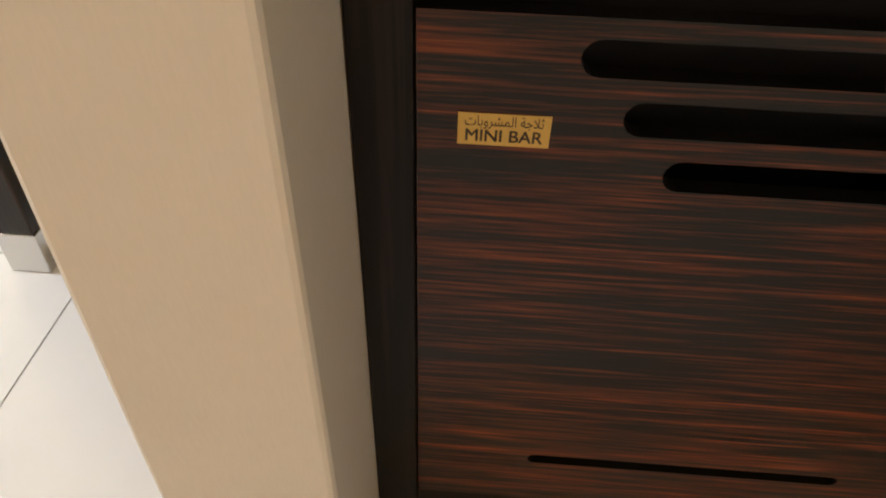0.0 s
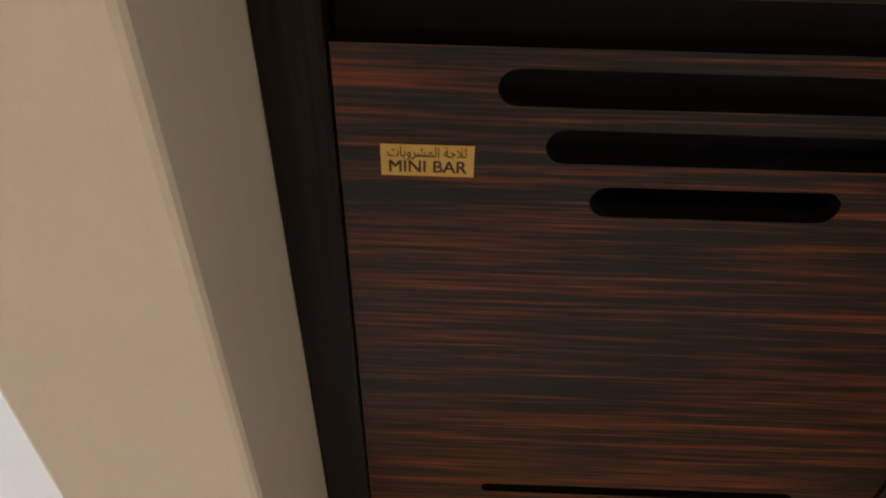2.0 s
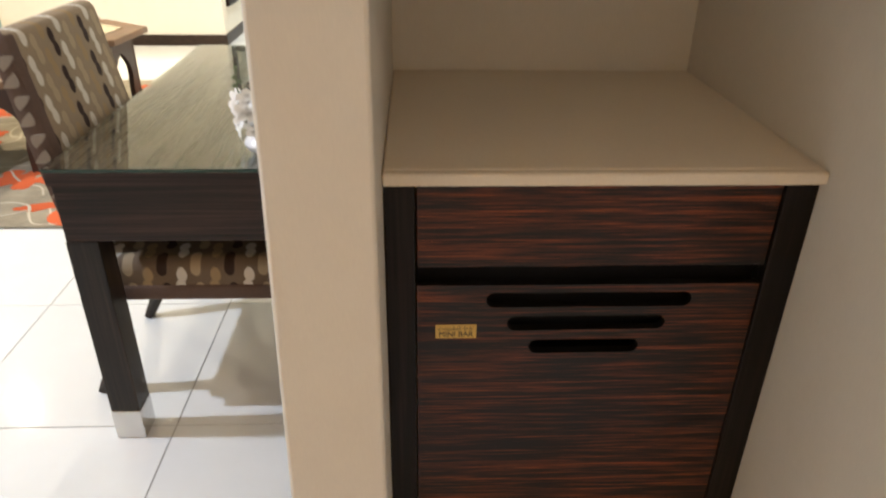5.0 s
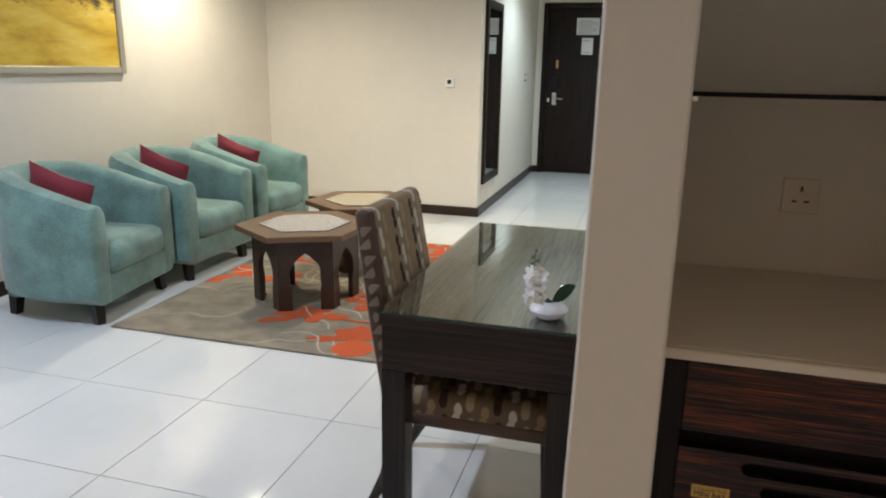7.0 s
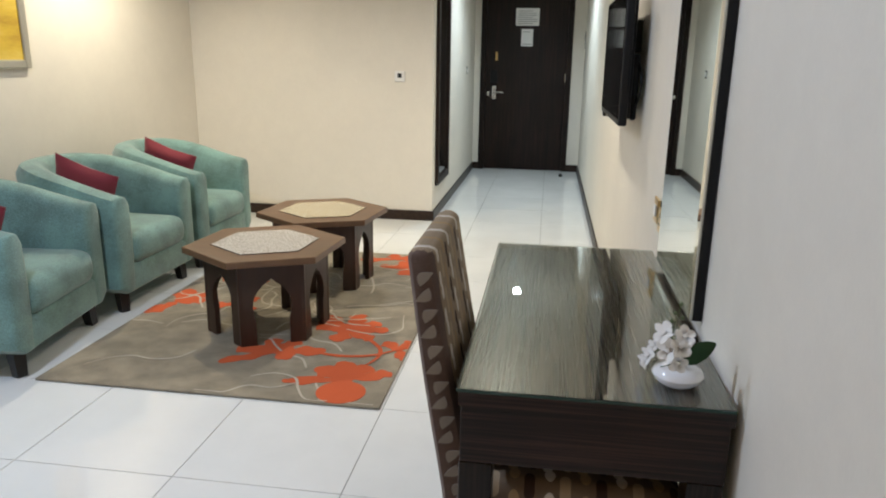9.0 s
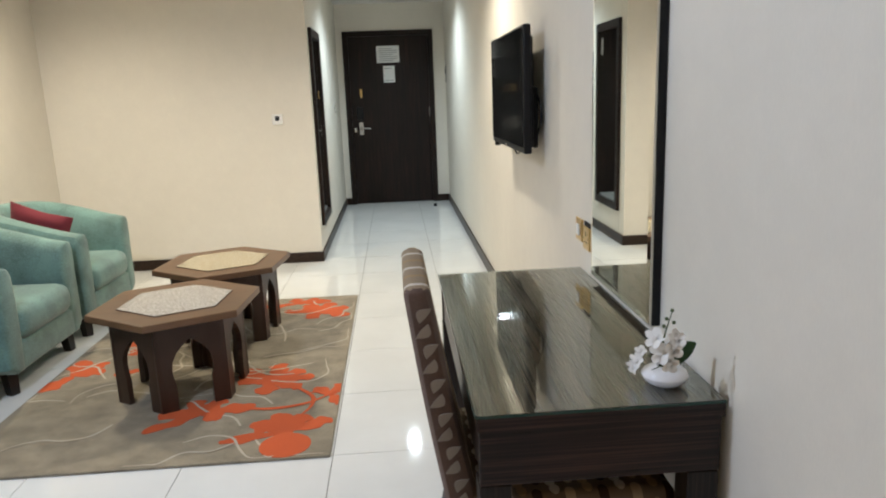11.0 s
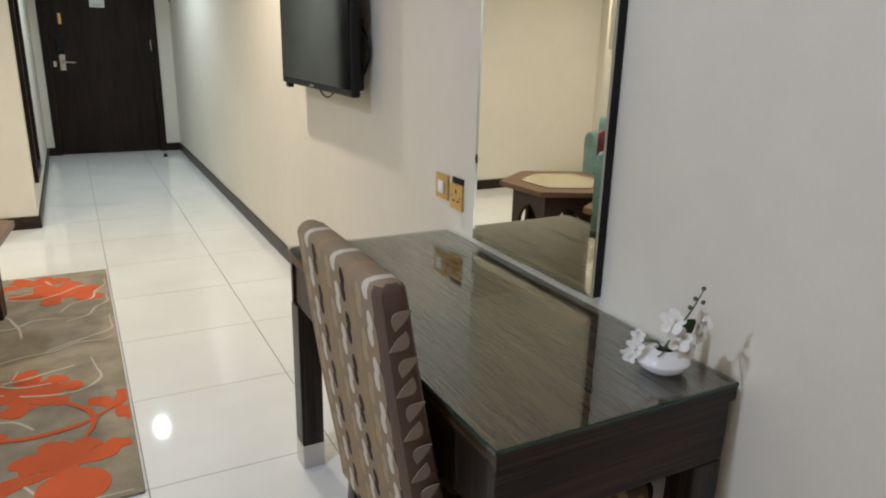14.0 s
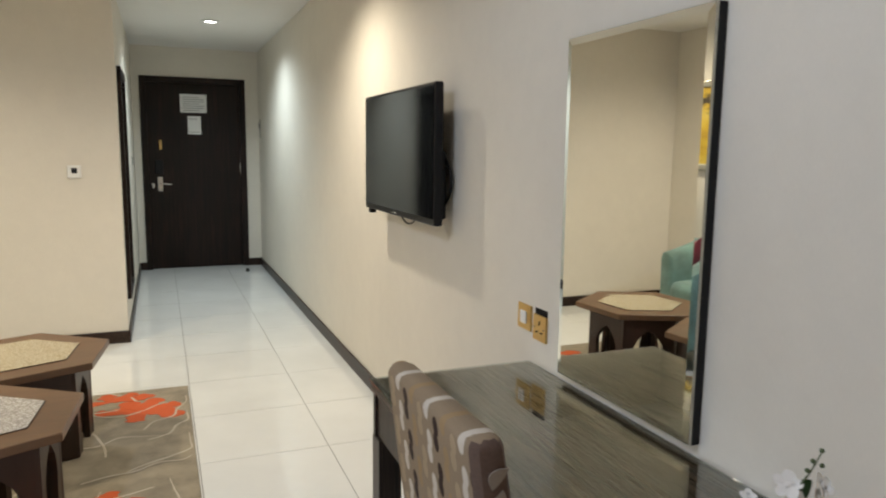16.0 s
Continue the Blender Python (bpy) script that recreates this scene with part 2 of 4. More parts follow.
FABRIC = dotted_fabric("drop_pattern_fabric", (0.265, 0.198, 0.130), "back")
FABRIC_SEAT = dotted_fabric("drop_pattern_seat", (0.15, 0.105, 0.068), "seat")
FABRIC_SIDE = plain("taupe_velvet", (0.105, 0.064, 0.046), 0.85, grain=200, vary=0.25, relief=0.3, sheen=0.05)
LEAFPRINT = plain("leaf_print", (0.27, 0.225, 0.18), 0.85, grain=300, vary=0.12, relief=0.2)
GLASS = glassy("tabletop_glass", (0.90, 0.98, 0.94), ior=1.56)
GLASSEDGE = plain("green_glass_edge", (0.020, 0.055, 0.045), 0.12, grain=30, vary=0.1, relief=0)
MIRROR = mirror_("mirror_silver")
MIRROR_DARK = mirror_("mirror_bronze", (0.55, 0.53, 0.50))
BRONZE = plain("bronze_plate", (0.20, 0.125, 0.065), 0.4, 0.4, grain=200, vary=0.1, relief=0.05)
CERAMIC = plain("white_glaze", (0.82, 0.82, 0.84), 0.12, grain=20, vary=0.03, relief=0, coat=0.5)
PETAL = plain("silk_petal", (0.84, 0.82, 0.78), 0.7, grain=150, vary=0.06, relief=0.1)
LEAF = plain("orchid_leaf", (0.025, 0.065, 0.020), 0.35, grain=60, vary=0.25, relief=0.1)
STEM = plain("orchid_stem", (0.075, 0.105, 0.045), 0.6)
# dark green-black that paints shade in the vase's mouth
MOUTH_SHADE = plain("dark_mouth_shade", (0.012, 0.022, 0.012), 0.9, grain=300, vary=0.4, relief=0.6)
PAINT = painting_material()
SILVER = plain("champagne_frame", (0.52, 0.50, 0.43), 0.3, 0.7, grain=120, vary=0.1, relief=0.1)
LIGHT = glow("lamp_lens", (1.0, 0.96, 0.9), 14.0)


# ---------------------------------------------------------------- mesh helpers
def box(bm, x0, y0, z0, x1, y1, z1, bevel=0.0, segments=2):
    v = [bm.verts.new((x, y, z)) for x in (x0, x1) for y in (y0, y1) for z in (z0, z1)]
    quads = [(0, 1, 3, 2), (4, 6, 7, 5), (0, 4, 5, 1), (2, 3, 7, 6), (0, 2, 6, 4), (1, 5, 7, 3)]
    faces = [bm.faces.new([v[i] for i in q]) for q in quads]
    if bevel:
        edges = list({e for f in faces for e in f.edges})
        bmesh.ops.bevel(bm, geom=edges, offset=bevel, segments=segments, profile=0.5, affect="EDGES")
    return v


def boxed(*a, bevel=0.0, segments=2):
    bm = bmesh.new()
    box(bm, *a, bevel=bevel, segments=segments)
    return bm


def prism(points, axis, a, b, bevel=0.0, bm=None):
    """A polygon in the plane across an axis, drawn out from a to b along that axis."""
    bm = bm or bmesh.new()
    n = "xyz".index(axis)

    def at(p, d):
        q = list(p)
        q.insert(n, d)
        return bm.verts.new(q)

    lo, hi = [at(p, a) for p in points], [at(p, b) for p in points]
    k = len(points)
    faces = [bm.faces.new(lo), bm.faces.new(hi[::-1])]
    for i in range(k):
        faces.append(bm.faces.new((lo[i], hi[i], hi[(i + 1) % k], lo[(i + 1) % k])))
    if bevel:
        rim = [e for f in faces[:2] for e in f.edges]
        bmesh.ops.bevel(bm, geom=rim, offset=bevel, segments=2, profile=0.5, affect="EDGES")
    bmesh.ops.recalc_face_normals(bm, faces=bm.faces)
    return bm


def lathe(profile, steps=32, bm=None):
    bm = bm or bmesh.new()
    rings = [[bm.verts.new((r * math.cos(2 * math.pi * i / steps), r * math.sin(2 * math.pi * i / steps), z)) for i in range(steps)] for r, z in profile]
    for a, b in zip(rings, rings[1:]):
        for i in range(steps):
            bm.faces.new((a[i], a[(i + 1) % steps], b[(i + 1) % steps], b[i]))
    bm.faces.new(rings[0][::-1]), bm.faces.new(rings[-1])
    bmesh.ops.recalc_face_normals(bm, faces=bm.faces)
    return bm


def tube(points, radius, sides=8, bm=None):
    bm = bm or bmesh.new()
    pts = [Vector(p) for p in points]
    rings = []
    for i, p in enumerate(pts):
        d = (pts[min(i + 1, len(pts) - 1)] - pts[max(i - 1, 0)]).normalized()
        u = d.cross(Vector((0.3, 0.2, 0.93))).normalized()
        w = d.cross(u)
        r = radius[i] if isinstance(radius, (list, tuple)) else radius
        rings.append([bm.verts.new(p + r * (math.cos(2 * math.pi * k / sides) * u + math.sin(2 * math.pi * k / sides) * w)) for k in range(sides)])
    for a, b in zip(rings, rings[1:]):
        for k in range(sides):
            bm.faces.new((a[k], a[(k + 1) % sides], b[(k + 1) % sides], b[k]))
    bm.faces.new(rings[0]), bm.faces.new(rings[-1])
    bmesh.ops.recalc_face_normals(bm, faces=bm.faces)
    return bm


def mesh_of(name, bm, material, smooth=False):
    me = bpy.data.meshes.new(name)
    bmesh.ops.recalc_face_normals(bm, faces=bm.faces)
    bm.to_mesh(me)
    bm.free()
    me.materials.append(material)
    if smooth:
        me.shade_smooth()
        me.set_sharp_from_angle(angle=radians(40))
    return me


def part(name, bm, material, parent=None, label="", smooth=False):
    ob = new(name, mesh_of(name, bm, material, smooth))
    ob.parent = parent
    if label:
        ob["label"] = label
    return ob


def thing(name, label, category, place=(0, 0, 0), turn=0.0, group="", kind=""):
    ob = new(name)
    ob.empty_display_size = 0.1
    ob.matrix_basis = pose(*place, 0, 0, turn)
    return tagged(ob, label, category, group, kind)


def structure(name, bm, material, label, category="wall"):
    return tagged(part(name, bm, material), label, category, kind="structure")


def lettering(name, text, size, m, material, parent, width=None, bold=0.0):
    cu = bpy.data.curves.new(name, "FONT")
    cu.body, cu.size, cu.align_x, cu.align_y, cu.extrude = text, size, "CENTER", "CENTER", 0.0002
    cu.offset = bold
    tmp = bpy.data.objects.new(name, cu)
    scene.collection.objects.link(tmp)
    bpy.context.view_layer.update()
    me = bpy.data.meshes.new_from_object(tmp.evaluated_get(bpy.context.evaluated_depsgraph_get()))
    bpy.data.objects.remove(tmp)
    if width and len(me.vertices):
        xs = [v.co.x for v in me.vertices]
        k = width / max(1e-6, max(xs) - min(xs))
        me.transform(Matrix.Diagonal((k, 1, 1, 1)))
    me.materials.clear()
    me.materials.append(material)
    ob = new(name, me)
    ob.parent = parent
    ob.matrix_basis = m
    return ob


# ---------------------------------------------------------------- structure
STUB = -0.133          # the end of the television wall
BACK, END = 5.225, 8.553  # sitting room's back wall, corridor's end wall
LEFT, HALL, RIGHT = -3.60, -1.40, 0.860
SOUTH = -3.2
CAB, CTOP, NB = 0.036, 0.899, 0.66  # niche: cabinet front, counter height, back wall

def east_wall():
    """The long wall; its free end is slightly out of plumb, leaning in above knee height."""
    levels = [(0.0, 0.012), (0.38, 0.013), (0.62, 0.017), (0.95, 0.024), (1.3, 0.028), (CEIL, 0.029)]
    bm = bmesh.new()
    rows = [[bm.verts.new(p) for p in ((0.012, END + 0.15, z), (0.012, 0.38, z), (x, STUB + 0.006, z), (x + 0.002, STUB + 0.002, z), (x + 0.006, STUB, z), (0.165, STUB, z), (0.169, STUB + 0.002, z), (0.171, STUB + 0.006, z), (0.171, END + 0.15, z))] for z, x in levels]
    for a, b in zip(rows, rows[1:]):
        for i in range(len(a)):
            j = (i + 1) % len(a)
            bm.faces.new((a[i], a[j], b[j], b[i]))
    bm.faces.new(rows[0][::-1]), bm.faces.new(rows[-1])
    return bm


structure("wall_east", east_wall(), WALL, "cream wallpapered wall carrying the television and mirror")
structure("wall_niche_back", boxed(0.171, NB, 0, RIGHT, NB + 0.15, CEIL), WALL, "cream back wall of the minibar niche")
structure("wall_niche_side", boxed(RIGHT, SOUTH, 0, RIGHT + 0.15, NB + 0.15, CEIL), WALL, "cream side wall beside the minibar niche")
structure("wall_back", boxed(LEFT, BACK, 0, HALL, BACK + 0.15, CEIL, bevel=0.004), WALL, "cream back wall of the sitting area")
structure("wall_corridor", boxed(HALL - 0.15, BACK + 0.15, 0, HALL, END + 0.15, CEIL), WALL, "cream corridor wall with a framed mirror")
structure("wall_west", boxed(LEFT - 0.15, SOUTH, 0, LEFT, BACK + 0.15, CEIL), WALL, "cream wall behind the armchairs")
structure("wall_south", boxed(LEFT - 0.15, SOUTH - 0.15, 0, RIGHT + 0.15, SOUTH, CEIL), WALL, "plain cream wall closing the room")
bm = bmesh.new()
box(bm, HALL, END, 0, -1.265, END + 0.15, CEIL)
box(bm, -0.198, END, 0, 0.012, END + 0.15, CEIL)
box(bm, -1.265, END, 2.20, -0.198, END + 0.15, CEIL)
structure("wall_north", bm, WALL, "cream end wall around the entrance door")
structure("ceiling", boxed(LEFT - 0.15, SOUTH - 0.15, CEIL, RIGHT + 0.15, END + 0.15, CEIL + 0.12), CEILING, "plain off-white painted ceiling", "ceiling")
floor = structure("floor", boxed(LEFT - 0.15, SOUTH - 0.15, -0.15, RIGHT + 0.15, END + 0.15, -0.003), GROUT, "polished white floor tiles with dark joints", "floor")


def baseboard(name, x0, y0, x1, y1):
    bm = boxed(x0, y0, 0.0, x1, y1, 0.09, bevel=0.003)
    structure(name, bm, BOARD, "dark brown wooden baseboard", "baseboard")


baseboard("baseboard_east", -0.003, STUB, 0.012, END)
baseboard("baseboard_back", LEFT, BACK - 0.015, HALL + 0.015, BACK)
baseboard("baseboard_corridor", HALL, BACK, HALL + 0.015, END)
baseboard("baseboard_west", LEFT, SOUTH, LEFT + 0.015, BACK - 0.015)
baseboard("baseboard_north_a", HALL + 0.015, END - 0.015, -1.319, END)
baseboard("baseboard_north_b", -0.145, END - 0.015, -0.003, END)

# entrance door
door = tagged(part("door_1", boxed(-1.262, END + 0.035, 0.004, -0.201, END + 0.085, 2.197, bevel=0.003), DOORWOOD), "closed dark brown wooden entrance door with lever handle", "door", kind="structure")
for name, a in (("jamb", (-1.319, END - 0.022, 0, -1.252, END + 0.10, 2.262)), ("jamb", (-0.211, END - 0.022, 0, -0.144, END + 0.10, 2.262)), ("head", (-1.252, END - 0.022, 2.195, -0.211, END + 0.10, 2.262))):
    part(name, boxed(*a, bevel=0.006), DOORWOOD, door)
handle = part("door_handle", boxed(-1.165, END + 0.022, 0.93, -1.105, END + 0.036, 1.10, bevel=0.006), CHROME, door, "satin chrome lever handle")
part("lever", tube([(-1.135, END + 0.03, 1.02), (-1.135, END - 0.02, 1.02), (-1.10, END - 0.03, 1.022), (-1.01, END - 0.03, 1.015)], 0.010, 10), CHROME, handle, smooth=True)
part("card_lock", boxed(-1.185, END - 0.002, 1.13, -1.095, END + 0.036, 1.30, bevel=0.012), BLACK, door, "black electronic lock case")
part("door_latch", boxed(-1.228, END - 0.014, 0.97, -1.195, END + 0.036, 1.03, bevel=0.006), CHROME, door)
part("door_chain", boxed(-1.13, END + 0.018, 1.42, -1.10, END + 0.036, 1.53, bevel=0.004), BRASS, door, "brass door chain plate")
part("hinge", boxed(-0.222, END + 0.02, 1.15, -0.205, END + 0.036, 1.27, bevel=0.002), CHROME, door)


def notice(x0, z0, x1, z1, label, lines):
    ob = thing("notice", label, "notice", (0, END + 0.034, 0))
    part("sheet", boxed(x0, -0.002, z0, x1, 0.0, z1), PAPER, ob)
    w = x1 - x0
    for i in range(lines):
        z = z1 - (z1 - z0) * (0.16 + 0.72 * i / max(1, lines - 1))
        part("print_bar", boxed(x0 + 0.1 * w, -0.0028, z - 0.004, x1 - w * (0.1 if i % 3 else 0.28), -0.002, z + 0.004), INK, ob)


notice(-0.883, 1.858, -0.585, 2.072, "white printed sheet pinned on the door", 7)
notice(-0.805, 1.604, -0.656, 1.818, "small white notice below the larger sheet", 2)


# ---------------------------------------------------------------- wall fittings
def downlight(x, y, power, colour, size, blend):
    ob = thing("downlight", "round recessed ceiling downlight, switched on, or added fill lamp", "ceiling light", (x, y, CEIL), group="ceiling downlights")
    part("trim_ring", lathe([(0.050, -0.0005), (0.085, -0.0005), (0.083, -0.008), (0.056, -0.012), (0.050, -0.004)], 32), WHITE, ob, smooth=True)
    part("lens", lathe([(0.05, -0.006), (0.030, -0.009), (0.001, -0.010)], 28), LIGHT, ob, "glowing frosted lens", smooth=True)
    lamp("downlight_or_fill_beam", (x, y, CEIL - 0.03), power, colour, size, 0.045, blend)


# the last three rows are added fill, given the same fixture
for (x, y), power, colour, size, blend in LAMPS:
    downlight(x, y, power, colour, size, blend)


def desk_mirror():
    y0, y1, z0, z1 = 0.860, 1.447, 0.770, 1.77
    ob = thing("wall_mirror", "tall wall mirror with black sides hung above the desk", "mirror", (0, 0, 0))
    part("backing", boxed(-0.014, y0, z0, 0.011, y1, z1, bevel=0.002), BLACK, ob, "black mirror backing")
    part("edge_strip", boxed(-0.018, y0, z0, -0.014, y1, z1), SILVER, ob, "thin silver edge strip")
    bm = bmesh.new()
    b, xo, xi = 0.022, -0.020, -0.0230
    o = [bm.verts.new((xo, y, z)) for y, z in ((y0 + .002, z0 + .002), (y1 - .002, z0 + .002), (y1 - .002, z1 - .002), (y0 + .002, z1 - .002))]
    i = [bm.verts.new((xi, y, z)) for y, z in ((y0 + b, z0 + b), (y1 - b, z0 + b), (y1 - b, z1 - b), (y0 + b, z1 - b))]
    k = [bm.verts.new((-0.018, v.co.y, v.co.z)) for v in o]
    bm.faces.new(i)
    bm.faces.new(k[::-1])
    for n in range(4):
        m = (n + 1) % 4
        bm.faces.new((o[n], o[m], i[m], i[n]))
        bm.faces.new((k[n], k[m], o[m], o[n]))
    part("mirror_glass", bm, MIRROR, ob, "silvered glass with bevelled border")


desk_mirror()


def hall_mirror():
    y0, y1, z0, z1, x = 5.36, 6.07, 0.30, 2.03, HALL
    ob = thing("hall_mirror", "full-length mirror in a dark wooden frame on the corridor wall", "mirror", (0, 0, 0))
    w = 0.07
    for name, a in (("frame_side", (x, y0, z0, x + 0.03, y0 + w, z1)), ("frame_side", (x, y1 - w, z0, x + 0.03, y1, z1)), ("frame_rail", (x, y0 + w, z0, x + 0.03, y1 - w, z0 + w)), ("frame_rail", (x, y0 + w, z1 - w, x + 0.03, y1 - w, z1))):
        part(name, boxed(*a, bevel=0.004), DOORWOOD, ob)
    part("mirror_glass", boxed(x + 0.001, y0 + w, z0 + w, x + 0.012, y1 - w, z1 - w), MIRROR, ob)


hall_mirror()


def television():
    y0, y1, z0, z1 = 2.30, 3.335, 1.135, 1.722
    ob = thing("television", "black flat-screen television on a wall bracket", "television", (0, 0, 0))
    part("casing", boxed(-0.100, y0, z0, -0.062, y1, z1, bevel=0.008), BLACK, ob)
    part("screen", boxed(-0.1025, y0 + 0.014, z0 + 0.03, -0.100, y1 - 0.014, z1 - 0.014), SCREEN, ob, "switched-off glossy dark screen")
    part("back_cover", boxed(-0.062, y0 + 0.04, z0 + 0.03, -0.046, y1 - 0.04, z1 - 0.05, bevel=0.006), BLACK, ob)
    part("electronics_bulge", boxed(-0.046, y0 + 0.07, z0 + 0.02, -0.016, y1 - 0.07, z0 + 0.31, bevel=0.014, segments=3), BLACK, ob)
    part("cable", tube([(-0.03 + 0.022 * math.sin(math.pi * i / 12), y0 + 0.09 - 0.05 * math.sin(math.pi * i / 12), z0 + 0.30 - 0.24 * i / 12) for i in range(13)], 0.005, 6), BLACK, ob, smooth=True)
    part("wall_bracket", boxed(-0.046, 2.62, 1.46, 0.011, 3.02, 1.60, bevel=0.003), BLACK, ob)
    part("foot_stub", boxed(-0.098, y1 - 0.10, z0 - 0.022, -0.068, y1 - 0.05, z0, bevel=0.005), BLACK, ob)
    part("logo_bar", boxed(-0.1032, 2.79, z0 + 0.010, -0.1005, 2.85, z0 + 0.018), CHROME, ob, "small silver maker's mark")
    part("cable", tube([(-0.05, 2.62 + 0.3 * i / 12, z0 + 0.02 - 0.055 * math.sin(math.pi * i / 12)) for i in range(13)], 0.004, 6), BLACK, ob, smooth=True)


television()


def socket_plate(name, label, m, width, material, switch):
    ob = tagged(new(name), label, "socket")
    ob.matrix_basis = m
    h = 0.088
    part("plate", boxed(-width / 2, -0.008, -h / 2, width / 2, 0.0, h / 2, bevel=0.003), material, ob)
    if switch:
        part("rocker", boxed(-0.02, -0.014, -0.022, 0.02, -0.008, 0.022, bevel=0.003), WHITE, ob, "white rocker switch")
    else:
        for x, z, w, hh in ((0, 0.018, 0.006, 0.014), (-0.014, -0.014, 0.012, 0.005), (0.014, -0.014, 0.012, 0.005)):
            part("pin_hole", boxed(x - w / 2, -0.0092, z - hh / 2, x + w / 2, -0.0075, z + hh / 2), BLACK, ob)
    return ob


socket_plate("light_switch", "brass switch plate with white rocker on the wall", pose(0.012, 1.71, 0.885, 0, 0, -90), 0.092, BRASS, True)
loose = socket_plate("power_socket", "brass wall socket slipped down from its dark wall box", pose(0.012, 1.605, 0.868, 0, 0, -90), 0.086, BRASS, False)
# no real recess: a flat near-black sheet paints the hole's shade
part("wall_box_shade", boxed(-0.036, -0.004, 0.005, 0.040, 0.0, 0.064, bevel=0.001), SHADE_AND_DARK_EDGE, loose, "flat black sheet standing for shade in the open wall box")
for sx in (-0.030, 0.030):
    part("screw", boxed(sx - 0.003, -0.0105, -0.003, sx + 0.003, -0.008, 0.003, bevel=0.001), CHROME, loose)
socket_plate("power_socket", "white wall socket inside the niche", pose(0.50, NB, 1.10, 0, 0, 0), 0.088, COUNTER, False)
plate = thing("switch_plate", "dark bronze switch plate on the niche side wall", "switch", (RIGHT, 0.028, 1.238))
part("plate", boxed(-0.008, -0.04, -0.045, 0.0, 0.04, 0.045, bevel=0.003), BRONZE, plate)
part("rocker", boxed(-0.012, -0.024, -0.030, -0.008, 0.024, 0.030, bevel=0.002), TABLEWOOD, plate, "brown rocker")
thermo = thing("thermostat", "small white wall thermostat with dark display", "thermostat", (-1.695, BACK, 1.268))
part("casing", boxed(-0.045, -0.018, -0.045, 0.045, 0.0, 0.045, bevel=0.006), WHITE, thermo)
part("display", boxed(-0.018, -0.020, -0.012, 0.018, -0.0175, 0.026), BLACK, thermo)
hsw = thing("light_switch", "pale wall switch on the corridor wall", "switch", (HALL, 7.68, 1.30))
part("plate", boxed(0, -0.04, -0.045, 0.008, 0.04, 0.045, bevel=0.003), CHROME, hsw)
part("rocker", boxed(0.008, -0.02, -0.025, 0.012, 0.02, 0.025, bevel=0.002), WHITE, hsw)
key = thing("card_switch", "narrow grey card switch near the entrance door", "switch", (0.012, 8.40, 1.68))
part("plate", boxed(-0.012, -0.05, -0.11, 0, 0.05, 0.11, bevel=0.004), CHROME, key)
part("card_slot", boxed(-0.016, -0.03, 0.0, -0.012, 0.03, 0.07, bevel=0.001), BLACK, key)
stop = thing("door_stop", "small black rubber door stop on the floor", "door stop", (-0.215, 8.10, 0.0))
part("rubber_body", lathe([(0.022, 0.0), (0.024, 0.008), (0.018, 0.03), (0.012, 0.036)], 20), BLACK, stop, smooth=True)

# picture over the armchairs
pic = thing("framed_painting", "yellow abstract landscape painting in a champagne frame", "painting", (LEFT, 2.55, 1.66))
w, h, f = 0.60, 0.34, 0.05
for name, a in (("frame_side", (0, -w, -h, 0.03, -w + f, h)), ("frame_side", (0, w - f, -h, 0.03, w, h)), ("frame_rail", (0, -w + f, -h, 0.03, w - f, -h + f)), ("frame_rail", (0, -w + f, h - f, 0.03, w - f, h))):
    part(name, boxed(*a, bevel=0.008), SILVER, pic)
part("canvas", boxed(0.001, -w + f, -h + f, 0.016, w - f, h - f), PAINT, pic, "yellow and dark brown brushwork")


# ---------------------------------------------------------------- minibar niche
def stadium(xc, zc, half, r, n=8):
    pts = [(xc + half - r + r * math.cos(a), zc + r * math.sin(a)) for a in [math.pi * (i / n - 0.5) for i in range(n + 1)]]
    return pts + [(xc - half + r - r * math.cos(a), zc - r * math.sin(a)) for a in [math.pi * (i / n - 0.5) for i in range(n + 1)]]


